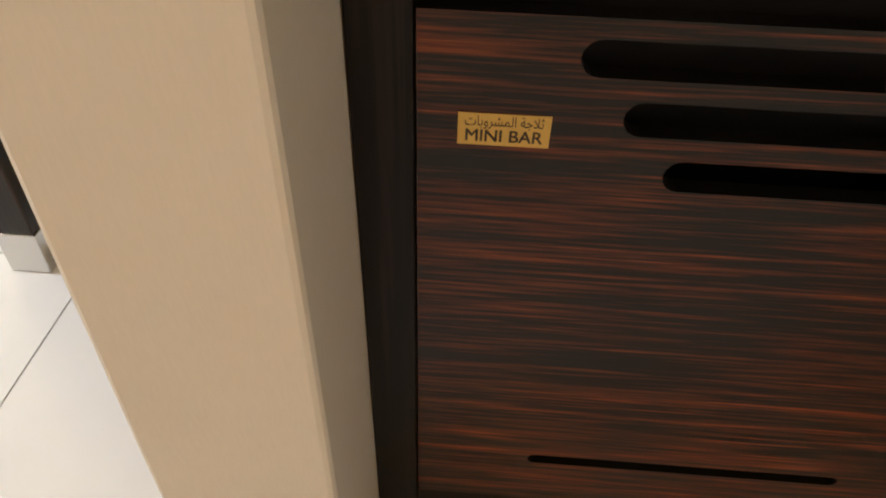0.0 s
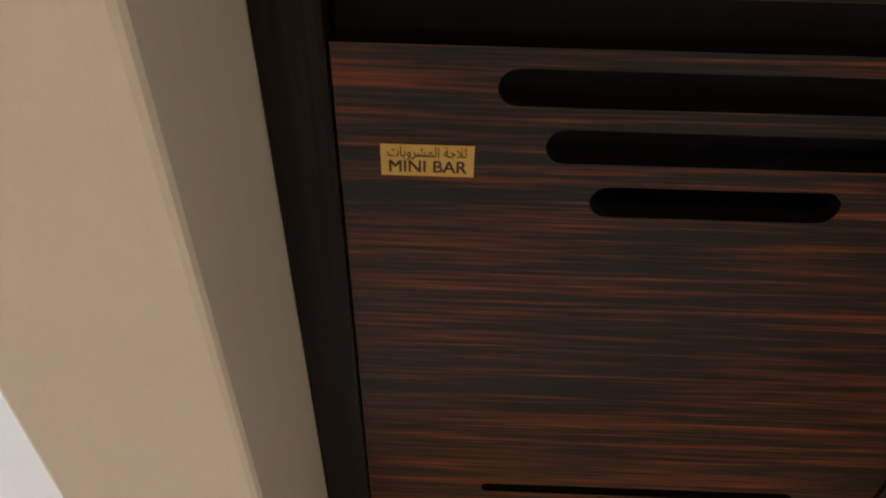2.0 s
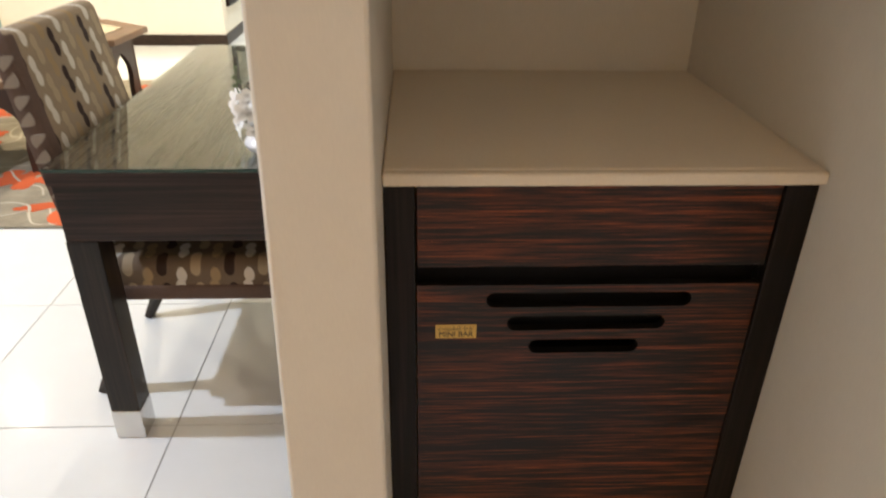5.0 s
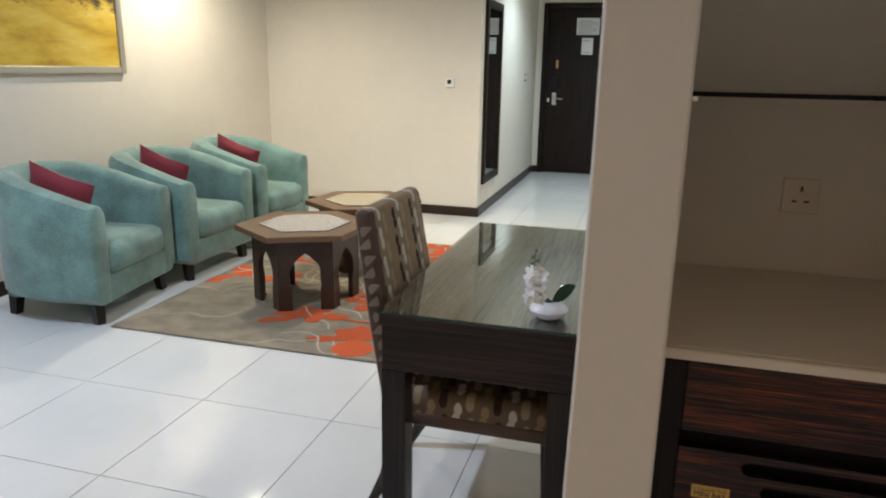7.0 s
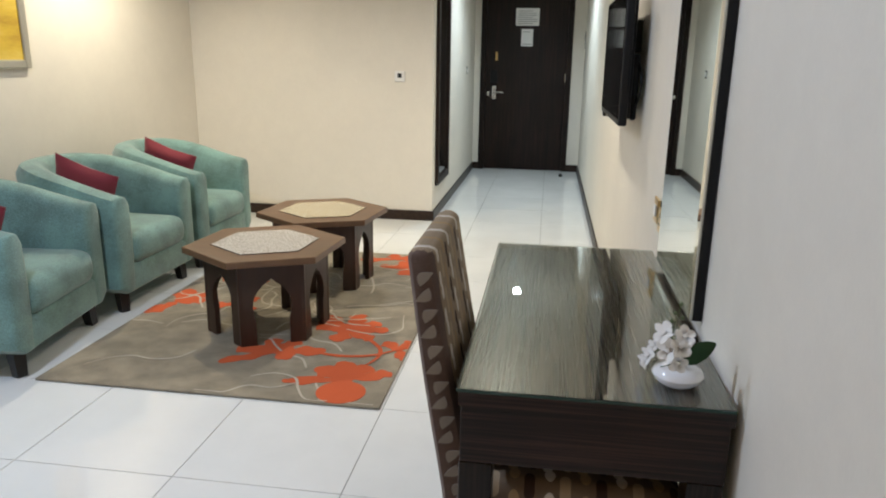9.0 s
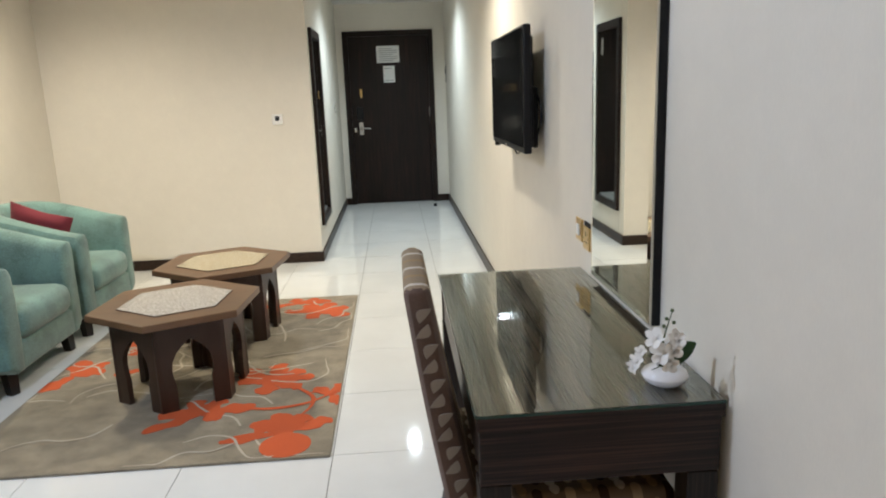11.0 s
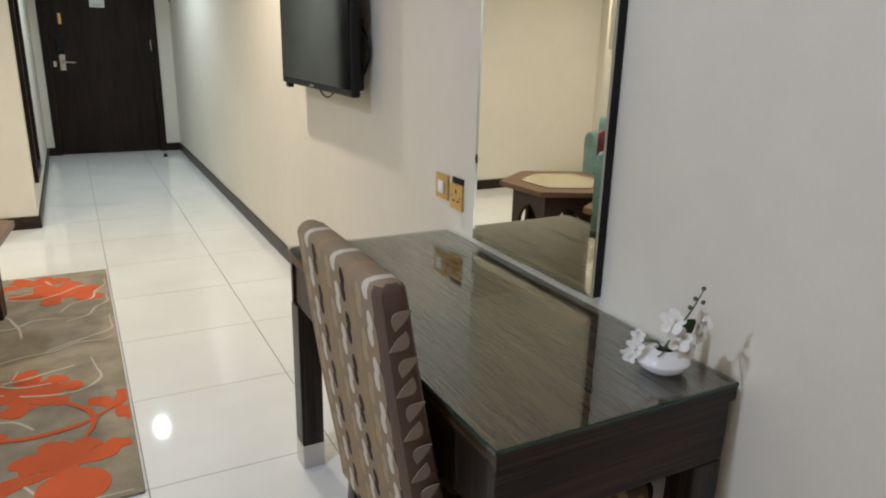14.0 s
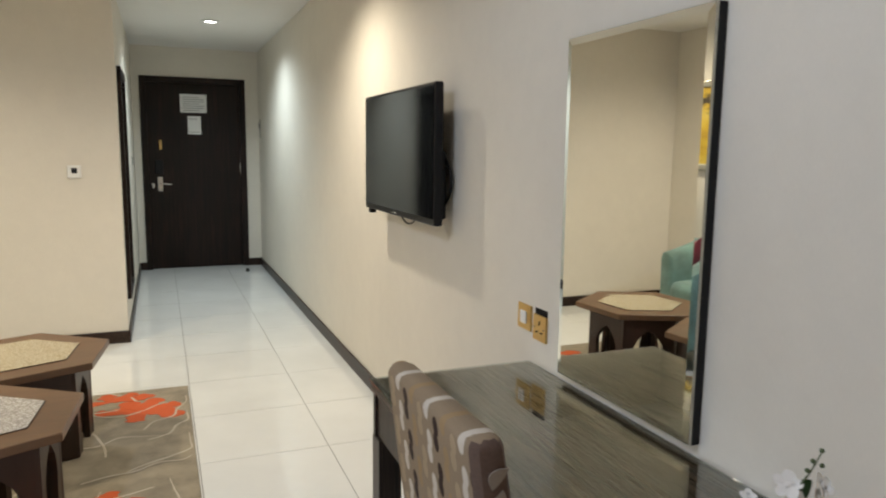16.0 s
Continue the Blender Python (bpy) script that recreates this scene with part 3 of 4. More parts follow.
def minibar():
    x0, x1, xl, xr = 0.171, RIGHT, 0.223, 0.805
    y, top = CAB, CTOP - 0.022
    ob = thing("minibar_cabinet", "dark striped macassar minibar cabinet built into the niche", "cabinet", (0, 0, 0))
    part("stile", boxed(x0 + 0.001, y - 0.004, 0, xl - 0.002, y + 0.02, top - 0.001, bevel=0.002), CABSTILE, ob)
    part("stile", boxed(xr + 0.002, y - 0.004, 0, x1 - 0.001, y + 0.02, top - 0.001, bevel=0.002), CABSTILE, ob)
    part("drawer_front", boxed(xl, y, 0.725, xr, y + 0.02, top - 0.001, bevel=0.002), CABWOOD, ob)
    # near-black sheet behind the gap paints in its shade
    part("grip_gap_shade", boxed(xl, y + 0.03, 0.60, xr, y + 0.05, 0.80), SHADE_AND_DARK_EDGE, ob, "black sheet standing for the shade in the grip gap")
    loops = [[(xl, 0.06), (xr, 0.06), (xr, 0.690), (xl, 0.690)],
             stadium(0.5165, 0.660, 0.177, 0.0145), stadium(0.516, 0.613, 0.138, 0.0145), stadium(0.516, 0.564, 0.098, 0.0145), stadium(0.533, 0.150, 0.180, 0.008)]
    bm = bmesh.new()
    edges = []
    for loop in loops:
        vs = [bm.verts.new((px, y, pz)) for px, pz in loop]
        edges += [bm.edges.new((vs[i], vs[(i + 1) % len(vs)])) for i in range(len(vs))]
    bmesh.ops.triangle_fill(bm, use_beauty=True, edges=edges)
    grown = bmesh.ops.extrude_face_region(bm, geom=bm.faces[:])
    bmesh.ops.translate(bm, verts=[g for g in grown["geom"] if isinstance(g, bmesh.types.BMVert)], vec=(0, 0.018, 0))
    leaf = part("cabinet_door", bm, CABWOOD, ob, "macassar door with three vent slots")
    # near-black cut edges put the slots' shade into the colour
    leaf.data.materials.append(SHADE_AND_DARK_EDGE)
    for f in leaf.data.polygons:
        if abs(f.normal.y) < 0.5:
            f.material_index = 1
    part("plinth", boxed(xl, y + 0.01, 0, xr, y + 0.03, 0.056), CABSTILE, ob)
    # refrigerator front coloured near-black to paint the shade behind the slots
    part("refrigerator_front", boxed(xl, y + 0.07, 0.06, xr, y + 0.09, 0.72), SHADE_AND_DARK_EDGE, ob, "refrigerator behind the slots, coloured black for shade")
    part("refrigerator_grille", boxed(0.36, y + 0.05, 0.66, 0.60, y + 0.069, 0.672, bevel=0.003), BLACK, ob)
    sign = thing("minibar_sign", "small brass plate lettered MINI BAR on the cabinet", "sign", (0.290, y, 0.598))
    part("plate", boxed(-0.0355, -0.0012, -0.0140, 0.0355, 0.0, 0.0140, bevel=0.0004), BRASSPLATE, sign)
    face = lambda dz: pose(0, -0.0014, dz, 90, 0, 0)  # noqa: E731
    for dx in (-0.00025, 0.00025):
        lettering("lettering", "MINI BAR", 0.0150, pose(dx, -0.0014 - abs(dx - 0.00025) / 4, -0.0056, 90, 0, 0), DARKINK, sign, 0.059)
    word = [0xFE95, 0xFE8E, 0xFE91, 0xFEED, 0xFEAE, 0xFEB8, 0xFEE4, 0xFEDF, 0xFE8D, 0x20, 0xFE94, 0xFE9F, 0xFEFC, 0xFE9B]
    lettering("lettering", "".join(chr(c) for c in word), 0.0120, face(0.0072), DARKINK, sign, 0.060)


BRASSPLATE = plain("gold_label", (0.62, 0.40, 0.11), 0.38, 0.35, grain=300, vary=0.08, relief=0.05)
minibar()
ctr = thing("countertop", "cream stone countertop over the minibar", "countertop", (0, 0, 0))
part("front_edge", boxed(0.1715, CAB - 0.022, CTOP - 0.022, RIGHT - 0.0005, CAB - 0.0025, CTOP - 0.0004, bevel=0.004), COUNTER, ctr)
part("slab", boxed(0.1715, CAB - 0.002, CTOP - 0.022, RIGHT - 0.0005, NB - 0.0005, CTOP, bevel=0.004), COUNTER, ctr)
shelf = thing("glass_shelf", "clear glass shelf with dark edge in the niche", "shelf", (0, 0, 0))
shelf_glass = part("glass_pane", boxed(0.173, 0.30, 1.352, RIGHT - 0.002, NB - 0.001, 1.360), GLASS, shelf)
shelf_glass.visible_shadow = False
part("front_edge", boxed(0.173, 0.296, 1.351, RIGHT - 0.002, 0.2995, 1.361), SHADE_AND_DARK_EDGE, shelf, "dark glass edge")
for x in (0.20, RIGHT - 0.03):
    part("shelf_pin", boxed(x - 0.01, 0.34, 1.338, x + 0.01, 0.36, 1.3515, bevel=0.002), CHROME, shelf)


# ---------------------------------------------------------------- desk and its chair
DX0, DX1, DY0, DY1, DZ = -0.560, -0.004, 0.425, 1.655, 0.747


def desk():
    ob = thing("writing_desk", "dark zebrano writing desk with a glass top and steel feet", "desk", (0, 0, 0))
    zt = DZ - 0.0085
    part("desktop", boxed(DX0 + 0.004, DY0 + 0.004, zt - 0.03, DX1, DY1 - 0.004, zt, bevel=0.002), DESKWOOD, ob)
    part("edge_band", boxed(DX0 + 0.003, DY0 + 0.0015, zt - 0.0305, DX1, DY0 + 0.0039, zt - 0.0003), DESKEND, ob)
    za, zb = 0.572, zt - 0.0305
    part("apron", boxed(DX0 + 0.008, DY0 + 0.010, za, DX1 - 0.004, DY0 + 0.032, zb, bevel=0.002), DESKEND, ob)
    part("apron", boxed(DX0 + 0.008, DY1 - 0.032, za, DX1 - 0.004, DY1 - 0.010, zb, bevel=0.002), DESKEND, ob)
    part("apron", boxed(DX0 + 0.014, DY0 + 0.034, za, DX0 + 0.034, DY1 - 0.034, zb, bevel=0.002), LEGWOOD, ob)
    part("apron", boxed(DX1 - 0.03, DY0 + 0.034, za, DX1 - 0.008, DY1 - 0.034, zb, bevel=0.002), DESKWOOD, ob)
    for x in (DX0 + 0.006, DX1 - 0.078):
        for y in (DY0 + 0.008, DY1 - 0.080):
            leg = part("leg", boxed(x, y, 0.09, x + 0.072, y + 0.072, za - 0.0005, bevel=0.003), LEGWOOD, ob)
            part("steel_foot", boxed(x - 0.001, y - 0.001, 0.0, x + 0.073, y + 0.073, 0.0895, bevel=0.003), CHROME, leg, "brushed steel foot sleeve")
    g = part("glass_top", boxed(DX0, DY0, zt + 0.0006, DX1, DY1, DZ, bevel=0.0015), GLASS, ob, "clear greenish glass sheet")
    g.visible_shadow = False
    part("glass_edge", boxed(DX0 - 0.0012, DY0 - 0.0012, zt + 0.001, DX1, DY0 - 0.0002, DZ - 0.001), GLASSEDGE, ob, "green polished glass edge")
    part("glass_edge", boxed(DX0 - 0.0012, DY0, zt + 0.001, DX0 - 0.0002, DY1, DZ - 0.001), GLASSEDGE, ob, "green polished glass edge")


desk()


def dining_chair():
    """Local frame: the seat faces +x, the back stands at -x."""
    ob = thing("dining_chair", "upholstered chair with drop-pattern fabric tucked under the desk", "chair", (-0.338, 0.815, 0))
    hw = 0.245
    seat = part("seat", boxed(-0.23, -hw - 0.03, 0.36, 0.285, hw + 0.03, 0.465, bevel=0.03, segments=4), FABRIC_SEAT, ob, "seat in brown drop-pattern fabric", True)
    side = part("seat_side", boxed(-0.235, -hw - 0.034, 0.352, 0.288, hw + 0.034, 0.40, bevel=0.012, segments=3), FABRIC_SIDE, ob, "", True)
    n, prof = 14, []
    for i in range(n + 1):
        t = i / n
        prof.append((t, -0.225 - 0.105 * t ** 1.25 - 0.012 * math.sin(math.pi * t), 0.34 + 0.632 * t))
    th = 0.042
    bm = bmesh.new()
    rows = []
    for t, x, z in prof:
        k = 1 - 0.05 * t
        d = th * (1 - 0.25 * t)
        e = 0.022
        ring = [(x - d, -hw * k + e), (x - d, hw * k - e), (x - d + e * 0.5, hw * k - 0.004), (x, hw * k), (x + d - e * 0.5, hw * k - 0.004), (x + d, hw * k - e), (x + d, -hw * k + e), (x + d - e * 0.5, -hw * k + 0.004), (x, -hw * k), (x - d + e * 0.5, -hw * k + 0.004)]
        rows.append([bm.verts.new((px, py, z)) for px, py in ring])
    x, z = prof[-1][1], prof[-1][2]
    for kx, ky, up in ((0.94, 0.992, 0.008), (0.78, 0.98, 0.015), (0.45, 0.96, 0.020)):
        rows.append([bm.verts.new((x + (v.co.x - x) * kx, v.co.y * ky, z + up)) for v in rows[n]])
    for a, b in zip(rows, rows[1:]):
        for i in range(len(a)):
            j = (i + 1) % len(a)
            bm.faces.new((a[i], a[j], b[j], b[i]))
    bm.faces.new(rows[0][::-1]), bm.faces.new(rows[-1])
    back = part("backrest", bm, FABRIC, ob, "tall backrest in brown drop-pattern fabric", True)
    back.data.materials.append(FABRIC_SIDE)
    for f in back.data.polygons:
        if abs(f.normal.y) > 0.35:
            f.material_index = 1
    for s in (-1, 1):
        for i in range(7):
            t = 0.08 + 0.137 * i
            x = -0.225 - 0.105 * t ** 1.25 - 0.012 * math.sin(math.pi * t)
            z = 0.34 + 0.632 * t
            y = s * (hw * (1 - 0.05 * t) + 0.0004)
            for q in (-1, 1):
                rim = [(u, 0.022 * math.sin(math.pi * u ** 0.8)) for u in [k / 10 for k in range(11)]]
                rim += [(u, -0.003 * math.sin(math.pi * u)) for u in [k / 10 for k in range(9, 0, -1)]]
                turned = [(-0.010 + 0.030 * u - 0.75 * w, 0.001 + 0.034 * u + 0.66 * w) for u, w in rim]
                part("leaf_motif", prism([(x + 0.002 + q * a, z + q * c) for a, c in turned], "y", y - 0.0012, y + 0.0012), LEAFPRINT, back)
    for y in (-0.205, 0.175):
        part("front_leg", tube([(0.245, y + 0.015, 0.36), (0.25, y + 0.015, 0.18), (0.252, y + 0.015, 0.0)], [0.028, 0.023, 0.017], 4), LEGWOOD, ob)
        part("rear_leg", tube([(-0.235, y + 0.015, 0.36), (-0.245, y + 0.015, 0.22), (-0.275, y + 0.015, 0.10), (-0.325, y + 0.015, 0.0)], [0.028, 0.026, 0.022, 0.017], 4), LEGWOOD, ob)
    return ob


dining_chair()


def orchid():
    ob = thing("orchid_vase", "squat white vase with white artificial orchid on the desk", "vase", (-0.104, 0.530, DZ), 0)
    ob.scale = (0.87, 0.87, 0.87)
    part("bowl", lathe([(0.024, 0), (0.040, 0.003), (0.056, 0.016), (0.061, 0.028), (0.055, 0.041), (0.037, 0.051), (0.022, 0.054), (0.019, 0.050), (0.026, 0.044), (0.012, 0.042)], 40), CERAMIC, ob, "glossy white squat bowl", True)
    # dark dome in the opening stands for the shaded hole
    part("mouth_shade", lathe([(0.020, 0.046), (0.014, 0.053), (0.003, 0.055)], 14), MOUTH_SHADE, ob, "dark green plug standing for the shaded mouth")
    part("stem", tube([(0, 0, 0.05), (-0.012, -0.020, 0.072), (-0.026, -0.046, 0.108), (-0.036, -0.072, 0.148), (-0.038, -0.096, 0.188), (-0.032, -0.114, 0.238)], [0.0065, 0.006, 0.0042, 0.0024, 0.0018, 0.0012], 8), STEM, ob, smooth=True)
    part("stem", tube([(0, 0, 0.05), (-0.024, 0.004, 0.074), (-0.050, 0.014, 0.078), (-0.068, 0.022, 0.060)], [0.003, 0.0024, 0.002, 0.0015], 6), STEM, ob, smooth=True)
    part("stem", tube([(0.002, -0.006, 0.05), (-0.020, -0.020, 0.058), (-0.046, -0.026, 0.052)], 0.0013, 6), STEM, ob, smooth=True)
    bm = bmesh.new()
    n = 9
    rows = []
    for i in range(n + 1):
        t = i / n
        w = 0.022 * math.sin(math.pi * min(1, t * 0.92 + 0.06)) ** 0.8
        c = Vector((0.012 + 0.066 * t, -0.010 * t, 0.054 + 0.075 * t - 0.015 * t * t))
        rows.append([bm.verts.new(c + Vector((-0.35 * w, 0.45 * w, 0.8 * w))), bm.verts.new(c + Vector((0, 0, -0.003))), bm.verts.new(c + Vector((0.35 * w, -0.45 * w, -0.8 * w)))])
    for a, b in zip(rows, rows[1:]):
        for i in range(2):
            bm.faces.new((a[i], a[i + 1], b[i + 1], b[i]))
    bmesh.ops.solidify(bm, geom=bm.faces[:], thickness=0.0015)
    part("leaf", bm, LEAF, ob, "dark green strap leaf", True)

    def bloom(c, face, size):
        bm = bmesh.new()
        m = Vector(face).to_track_quat("Z", "Y").to_matrix().to_4x4()
        for k in range(5):
            a = 2 * math.pi * k / 5 + 0.3
            wide = 1.15 if k in (1, 4) else 0.85
            mid, rim = bm.verts.new((0, 0, 0)), []
            for j in range(11):
                u = j / 10
                r = size * (0.10 + 0.9 * math.sin(math.pi * u) ** 0.7)
                q = a + wide * (u - 0.5) * 2
                rim.append(bm.verts.new((r * math.cos(q), r * math.sin(q), size * (0.20 * math.sin(math.pi * u) + 0.11 * math.sin(9 * u + 2 * k) + 0.05 * (k % 3)))))
            for p, q in zip(rim, rim[1:]):
                bm.faces.new((mid, p, q))
        for j in range(5):
            bmesh.ops.create_icosphere(bm, subdivisions=1, radius=size * 0.13, matrix=Matrix.Translation((size * 0.1 * math.cos(j * 1.3), size * 0.1 * math.sin(j * 1.3), size * 0.12)))
        bmesh.ops.solidify(bm, geom=[f for f in bm.faces if f.calc_area() > size * size * 0.02], thickness=0.0008)
        bm.transform(Matrix.Translation(c) @ m)
        part("blossom", bm, PETAL, ob, "white silk blossom", True)

    # the tall spray leaning towards the desk's front, then the low one over the rim
    for c, face, size in (((-0.042, -0.076, 0.116), (-0.6, -0.7, 0.3), 0.029), ((-0.022, -0.104, 0.140), (0.2, -0.9, 0.3), 0.028), ((-0.052, -0.062, 0.152), (-0.7, -0.5, 0.5), 0.029), ((-0.016, -0.108, 0.166), (0.1, -0.8, 0.6), 0.025), ((-0.018, -0.074, 0.086), (-0.3, -0.9, 0.1), 0.025),
                          ((-0.068, 0.022, 0.062), (-0.8, -0.5, 0.3), 0.022), ((-0.076, 0.030, 0.040), (-0.9, -0.4, -0.1), 0.021), ((-0.056, 0.030, 0.082), (-0.5, -0.5, 0.7), 0.018)):
        bloom(c, face, size)
    for c in ((-0.032, -0.114, 0.242), (-0.041, -0.104, 0.218), (-0.026, -0.112, 0.210), (-0.044, -0.096, 0.196)):
        bm = bmesh.new()
        bmesh.ops.create_icosphere(bm, subdivisions=2, radius=0.005, matrix=Matrix.Translation(c))
        part("bud", bm, STEM, ob, smooth=True)


orchid()


# ---------------------------------------------------------------- sitting area
def tub_chair():
    """Local frame: faces +x, origin on the floor under its middle."""
    ob = thing("armchair", "teal velvet tub armchair with black block legs by the wall", "armchair", group="tub armchairs along the wall")
    half, front, thick = 0.345, 0.375, 0.070
    path = [(front - 0.02 - 0.30 * i / 5, -half) for i in range(6)]
    cx, r = 0.05, half
    path += [(cx - r * 1.08 * math.sin(a), -r * math.cos(a)) for a in [math.pi * i / 16 for i in range(1, 16)]]
    path += [(front - 0.02 - 0.30 * i / 5, half) for i in range(5, -1, -1)]
    n = len(path)
    bm = bmesh.new()
    rings = []
    for i, (x, y) in enumerate(path):
        a, b = path[max(0, i - 1)], path[min(n - 1, i + 1)]
        d = Vector((b[0] - a[0], b[1] - a[1], 0)).normalized()
        o = Vector((d.y, -d.x, 0))
        back = max(0.0, min(1.0, (front - x) / 0.72))
        h = 0.668 + 0.152 * math.sin(math.pi / 2 * back) ** 1.3
        prof = [(thick * 0.92, 0.115), (thick * 1.15, 0.30), (thick * 1.22, 0.50), (thick * 1.12, h - 0.055), (thick * 0.7, h - 0.014), (0, h), (-thick * 0.75, h - 0.016), (-thick * 1.1, h - 0.06), (-thick, 0.46), (-thick, 0.16), (0, 0.115)]
        rings.append([bm.verts.new((x + o.x * k, y + o.y * k, z)) for k, z in prof])
    caps = {0: [], 1: []}
    for side, ring in ((0, rings[0]), (1, rings[-1])):
        c = sum((v.co for v in ring), Vector()) / len(ring)
        for out, k, kz in ((0.012, 0.95, 0.993), (0.022, 0.82, 0.975), (0.028, 0.55, 0.94)):
            caps[side].append([bm.verts.new((v.co.x + out, c.y + (v.co.y - c.y) * k, c.z + (v.co.z - c.z) * kz)) for v in ring])
    seq = caps[0][::-1] + rings + caps[1]
    for a, b in zip(seq, seq[1:]):
        for i in range(len(a)):
            j = (i + 1) % len(a)
            bm.faces.new((a[i], a[j], b[j], b[i]))
    bm.faces.new(seq[0][::-1]), bm.faces.new(seq[-1])
    shell = part("tub_shell", bm, TEAL, ob, "", True)
    bm = boxed(-0.24, -half + 0.03, 0.116, front + 0.004, half - 0.03, 0.275, bevel=0.022, segments=4)
    part("seat_base", bm, TEAL, ob, "", True)
    bm = boxed(-0.235, -half + 0.060, 0.262, front + 0.030, half - 0.060, 0.440, bevel=0.066, segments=7)
    for v in bm.verts:
        if v.co.z > 0.38:
            v.co.z += 0.026 * math.cos(v.co.x * 4) * math.cos(v.co.y * 4.4)
    part("seat_cushion", bm, TEAL, ob, "plump teal seat cushion", True)
    for x, y in ((0.315, -0.325), (0.315, 0.325), (-0.25, -0.25), (-0.25, 0.25)):
        part("leg", tube([(x - 0.012 * (1 if x > 0 else -1), y * 0.97, 0.125), (x, y, 0.0)], [0.042, 0.032], 4), LEGBLACK, ob, "black tapered block leg")
    return ob


def pillow():
    ob = thing("throw_pillow", "small crimson throw pillow leaning inside the armchair", "pillow", group="crimson pillows on the armchairs")
    bm = bmesh.new()
    n, s = 14, 0.19
    grid = {}
    for side in (1, -1):
        for i in range(n + 1):
            for j in range(n + 1):
                u, v = 2 * i / n - 1, 2 * j / n - 1
                rim = i in (0, n) or j in (0, n)
                if rim and side < 0:
                    grid[side, i, j] = grid[1, i, j]
                    continue
                pin = 1 - 0.10 * (1 - abs(u * v)) * (1 if rim else max(abs(u), abs(v)) ** 4)
                puff = 0.055 * ((1 - u ** 4) * (1 - v ** 4)) ** 0.6
                grid[side, i, j] = bm.verts.new((s * u * pin, side * puff, s * v * pin))
        for i in range(n):
            for j in range(n):
                q = [grid[side, i, j], grid[side, i + 1, j], grid[side, i + 1, j + 1], grid[side, i, j + 1]]
                bm.faces.new(q if side > 0 else q[::-1])
    part("cover", bm, RED, ob, "", True)
    piping = [(s * c * 0.985, 0, s * d * 0.985) for c, d in ((-1, -1), (-0.5, -0.93), (0, -0.9), (0.5, -0.93), (1, -1), (0.93, -0.5), (0.9, 0), (0.93, 0.5), (1, 1), (0.5, 0.93), (0, 0.9), (-0.5, 0.93), (-1, 1), (-0.93, 0.5), (-0.9, 0), (-0.93, -0.5), (-1, -1))]
    part("piping", tube(piping, 0.004, 6), RED, ob, "", True)
    return ob


chair, pad = tub_chair(), pillow()
SEATS = [(-3.05, 1.970, 8), (-3.040, 2.870, 0), (-3.040, 3.775, 0)]
for n, (x, y, turn) in enumerate(SEATS):
    m = pose(x, y, 0, 0, 0, turn)
    k = m @ pose(0.02, -0.140, 0.634, 14, 20, 4)
    if n:
        copy_thing(chair, m), copy_thing(pad, k)
    else:
        chair.matrix_basis, pad.matrix_basis = m, k


def hex_table(place, turn, inlay, label):
    ob = thing("hexagonal_table", label, "coffee table", place, turn, group="low hexagonal tables on the rug")
    R, r, top = 0.415, 0.315, 0.464
    ring = lambda q, off=0.0: [(q * math.cos(math.pi * k / 3 + off), q * math.sin(math.pi * k / 3 + off)) for k in range(6)]  # noqa: E731
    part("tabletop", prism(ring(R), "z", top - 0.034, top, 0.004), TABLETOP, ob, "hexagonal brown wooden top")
    part("inlay_frame", prism(ring(0.278), "z", top + 0.0002, top + 0.0025, 0.0008), TABLEWOOD, ob)
    part("inlay", prism(ring(0.273), "z", top + 0.0026, top + 0.0045, 0.0008), inlay, ob, "pale fretwork inlay panel")
    side = r
    half = side / 2
    arch = [(0.082, 0.0), (0.082, 0.13), (0.090, 0.16), (0.094, 0.20), (0.088, 0.245), (0.066, 0.285), (0.036, 0.318), (0.0, 0.345)]
    outline = [(half, 0.0), (half, top - 0.0345), (-half, top - 0.0345), (-half, 0.0)] + [(-x, z) for x, z in arch] + [(x, z) for x, z in arch[-2::-1]]
    for k in range(6):
        bm = bmesh.new()
        vs = [bm.verts.new((p, 0, z)) for p, z in outline]
        edges = [bm.edges.new((vs[i], vs[(i + 1) % len(vs)])) for i in range(len(vs))]
        bmesh.ops.triangle_fill(bm, use_beauty=True, edges=edges)
        grown = bmesh.ops.extrude_face_region(bm, geom=bm.faces[:])
        bmesh.ops.translate(bm, verts=[g for g in grown["geom"] if isinstance(g, bmesh.types.BMVert)], vec=(0, 0.026, 0))
        a = math.pi * k / 3 + math.pi / 6
        d = r * math.cos(math.pi / 6)
        bm.transform(Matrix.Translation((d * math.cos(a), d * math.sin(a), 0)) @ Matrix.Rotation(a + math.pi / 2, 4, "Z"))
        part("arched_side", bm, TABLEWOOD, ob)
        c = math.pi * k / 3
        bm = bmesh.new()
        q = [(r + 0.004, 0), (r - 0.022, 0.030), (r - 0.050, 0.0), (r - 0.022, -0.030)]
        prism([(x * math.cos(c) - y * math.sin(c), x * math.sin(c) + y * math.cos(c)) for x, y in q], "z", 0.0, top - 0.0345, 0.002, bm)
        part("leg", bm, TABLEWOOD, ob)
    return ob


RZ = 0.012
hex_table((-1.825, 2.47, RZ), 26, LATTICE, "low hexagonal walnut table with arched sides and grey inlay")
hex_table((-1.79, 3.315, RZ), 24, LATTICE_REFLECTION, "low hexagonal walnut table with arched sides, inlay tinted cream by painted reflection")


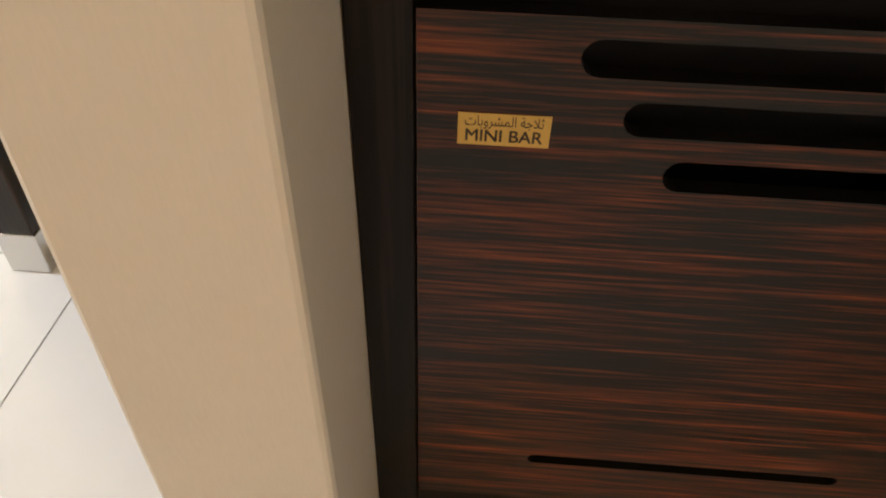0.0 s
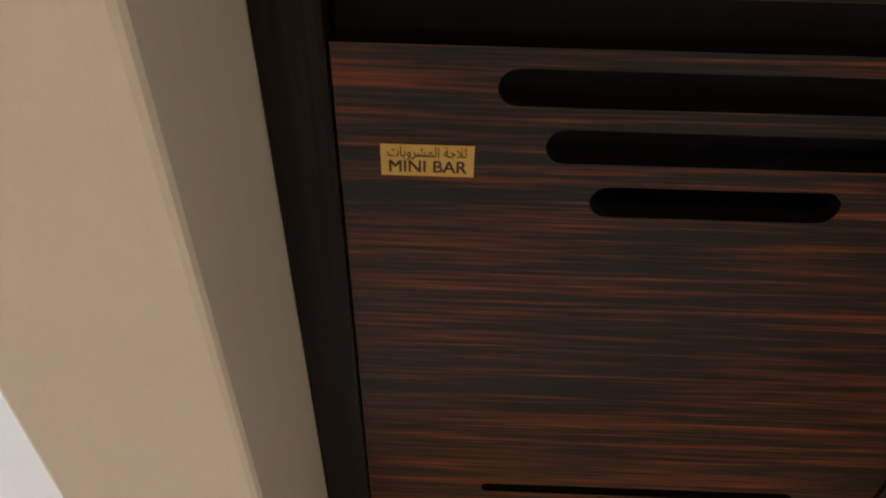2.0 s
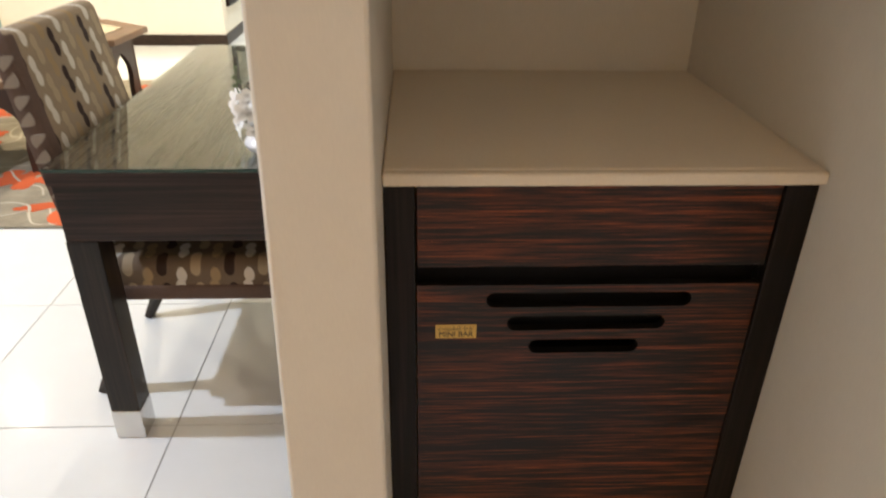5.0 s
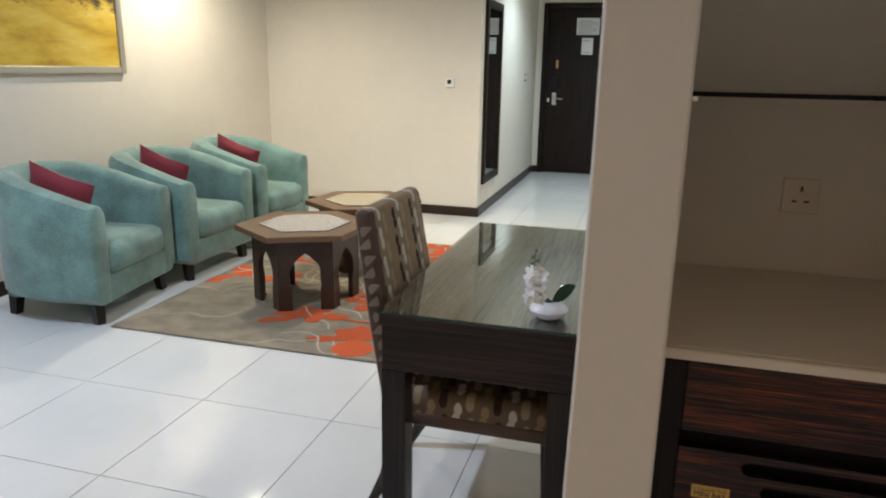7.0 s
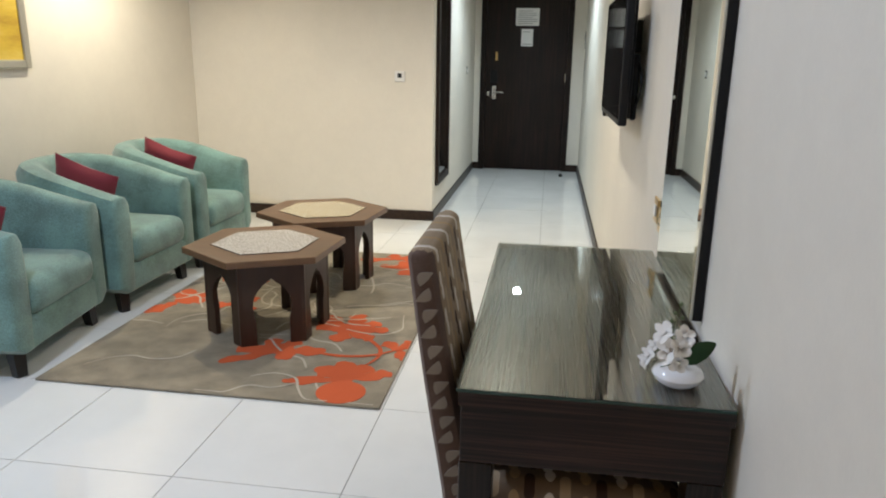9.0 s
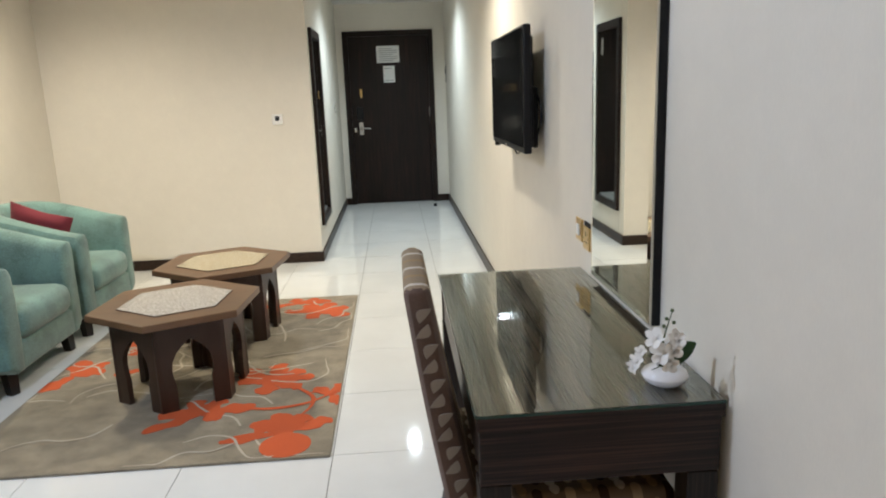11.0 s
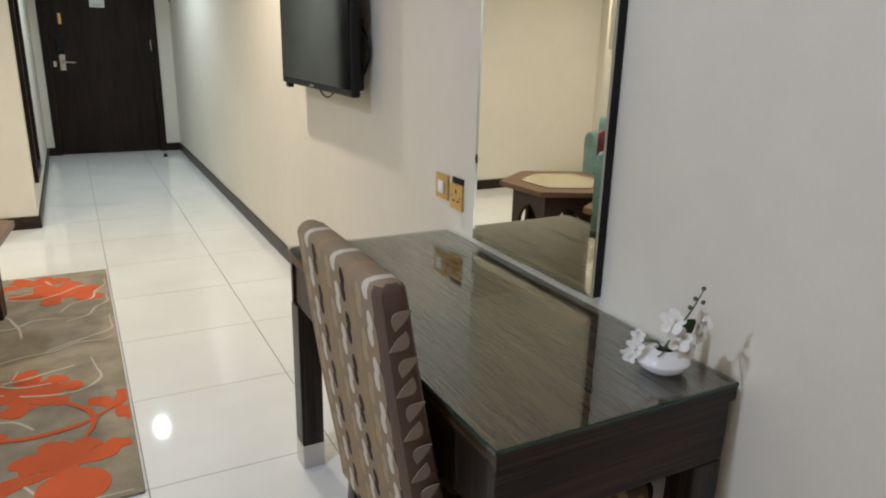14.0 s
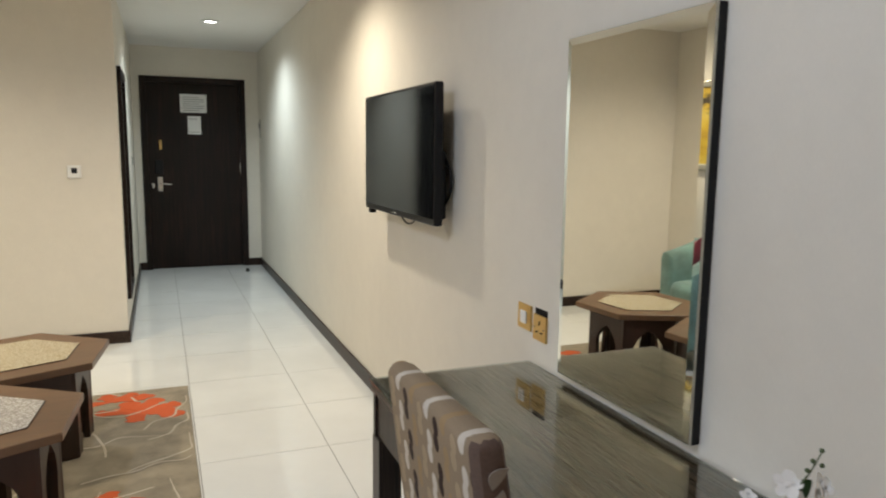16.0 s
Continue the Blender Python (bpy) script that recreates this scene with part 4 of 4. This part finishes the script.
def rug():
    x0, x1, y0, y1 = -2.60, -1.03, 1.665, 4.02
    ob = thing("area_rug", "taupe area rug with orange flowers and cream tendrils", "rug", (0, 0, 0))
    part("rug_body", boxed(x0, y0, 0, x1, y1, RZ - 0.0005, bevel=0.004), RUG, ob)
    z = RZ - 0.0004

    def blob(name, outline, lift=0.0):
        pts = [(min(x1 - 0.004, max(x0 + 0.004, x)), min(y1 - 0.004, max(y0 + 0.004, y))) for x, y in outline]
        part(name, prism(pts, "z", z, z + 0.0012 + lift), ORANGE, ob, "orange flower motif")

    def petal(x, y, angle, length, width, wave=1.0):
        a = radians(angle)
        out = []
        for i in range(36):
            q = 2 * math.pi * i / 36
            u = 0.5 - 0.5 * math.cos(q)
            w = width * math.sin(q) * (0.55 + 0.6 * u) * (1 + wave * (0.24 * math.sin(5 * q + angle) + 0.14 * math.sin(9 * q + 2 * angle)))
            p = length * u
            out.append((x + p * math.cos(a) - w * math.sin(a), y + p * math.sin(a) + w * math.cos(a)))
        return out

    n = [0]

    def spray(x, y, petals):
        for angle, length, width in petals:
            n[0] += 1
            blob("petal", petal(x, y, angle, length, width), 0.00012 * n[0] % 0.0008)

    # (middle of flower, petals as angle, length, half width)
    blob("petal", [(-1.227 + 0.108 * math.cos(a), 1.775 + 0.105 * math.sin(a)) for a in [math.pi * k / 16 for k in range(32)]], 0.0009)
    spray(-1.235, 1.90, [(193, 0.29, 0.040), (150, 0.20, 0.060), (112, 0.20, 0.060), (70, 0.17, 0.060), (28, 0.21, 0.050), (-90, 0.10, 0.05)])
    spray(-1.40, 2.48, [(137, 0.27, 0.065), (172, 0.18, 0.055), (85, 0.24, 0.055), (40, 0.20, 0.055), (8, 0.22, 0.050), (-35, 0.20, 0.045), (-95, 0.17, 0.055)])
    spray(-1.66, 2.14, [(-144, 0.28, 0.042), (178, 0.21, 0.055), (120, 0.17, 0.055), (70, 0.17, 0.050), (12, 0.24, 0.055), (-40, 0.12, 0.045)])
    spray(-1.08, 2.26, [(60, 0.15, 0.050), (-60, 0.13, 0.040), (130, 0.13, 0.040)])
    spray(-1.27, 3.66, [(-32, 0.24, 0.065), (15, 0.20, 0.060), (70, 0.20, 0.060), (125, 0.20, 0.060), (172, 0.25, 0.055), (-110, 0.17, 0.055)])
    spray(-1.45, 3.86, [(-170, 0.24, 0.05), (100, 0.14, 0.05), (10, 0.24, 0.05), (40, 0.18, 0.04)])
    spray(-2.50, 2.72, [(100, 0.24, 0.06), (60, 0.22, 0.05), (-115, 0.22, 0.06), (20, 0.16, 0.05)])
    spray(-2.30, 3.15, [(20, 0.18, 0.05), (90, 0.16, 0.05), (150, 0.18, 0.05), (-80, 0.16, 0.045)])
    spray(-2.15, 2.75, [(60, 0.16, 0.05), (-30, 0.16, 0.05), (200, 0.14, 0.05)])

    def tendril(name, pts, width, material, lift):
        spline = []
        for i in range(len(pts) - 1):
            p0, p1, p2, p3 = pts[max(0, i - 1)], pts[i], pts[i + 1], pts[min(len(pts) - 1, i + 2)]
            for j in range(6):
                t = j / 6
                spline.append(tuple(0.5 * (2 * b + (c - a) * t + (2 * a - 5 * b + 4 * c - d) * t * t + (3 * b - a - 3 * c + d) * t ** 3) for a, b, c, d in zip(p0, p1, p2, p3)))
        spline.append(pts[-1])
        bm = bmesh.new()
        prev = None
        for i, (x, y) in enumerate(spline):
            a, b = spline[max(0, i - 1)], spline[min(len(spline) - 1, i + 1)]
            d = Vector((b[0] - a[0], b[1] - a[1], 0)).normalized() * width * (0.4 + 0.6 * math.sin(math.pi * min(1, i / len(spline) + 0.15)))
            cur = [bm.verts.new((x - d.y, y + d.x, z + lift)), bm.verts.new((x + d.y, y - d.x, z + lift))]
            if prev:
                bm.faces.new((prev[0], prev[1], cur[1], cur[0]))
            prev = cur
        part(name, bm, material, ob)

    tendril("branch", [(-1.50, 2.17), (-1.34, 2.14), (-1.18, 2.18), (-1.05, 2.30)], 0.013, ORANGE, 0.0030)
    tendril("branch", [(-1.28, 2.40), (-1.17, 2.26), (-1.16, 2.14), (-1.21, 2.02)], 0.011, ORANGE, 0.0032)
    rnd = random.Random(5)
    for i in range(46):
        x, y = rnd.uniform(x0 + 0.12, x1 - 0.15), rnd.uniform(y0 + 0.1, y1 - 0.2)
        a, pts = rnd.uniform(0, 6.28), []
        for j in range(6):
            pts.append((min(x1 - 0.02, max(x0 + 0.02, x)), min(y1 - 0.02, max(y0 + 0.02, y))))
            a += rnd.uniform(-0.9, 0.9)
            x, y = x + 0.11 * math.cos(a), y + 0.11 * math.sin(a)
        tendril("tendril", pts, 0.0065, RUGLINE, 0.0016 + 0.00002 * i)


rug()


# ---------------------------------------------------------------- floor tiles, last
def tiles():
    x_line, y_line, size, gap = -1.02, 1.08, 0.602, 0.0035
    cache = {}
    split = y_line - 2 * size
    areas = [(LEFT, SOUTH, RIGHT, split), (LEFT, split, 0.012, BACK), (HALL, BACK, 0.012, END + 0.08), (0.171, split, RIGHT, NB)]
    for i in range(-8, 5):
        for j in range(-9, 14):
            for a in areas:
                xa, ya = max(a[0], x_line + i * size + gap / 2), max(a[1], y_line + j * size + gap / 2)
                xb, yb = min(a[2], x_line + (i + 1) * size - gap / 2), min(a[3], y_line + (j + 1) * size - gap / 2)
                w, d = round(xb - xa, 4), round(yb - ya, 4)
                if w < 0.01 or d < 0.01:
                    continue
                if (w, d) not in cache:
                    cache[w, d] = mesh_of("tile", boxed(-w / 2, -d / 2, -0.010, w / 2, d / 2, 0.0, ), TILE)
                ob = new("tile", cache[w, d])
                ob.location = ((xa + xb) / 2, (ya + yb) / 2, 0)
                ob.parent = floor


tiles()
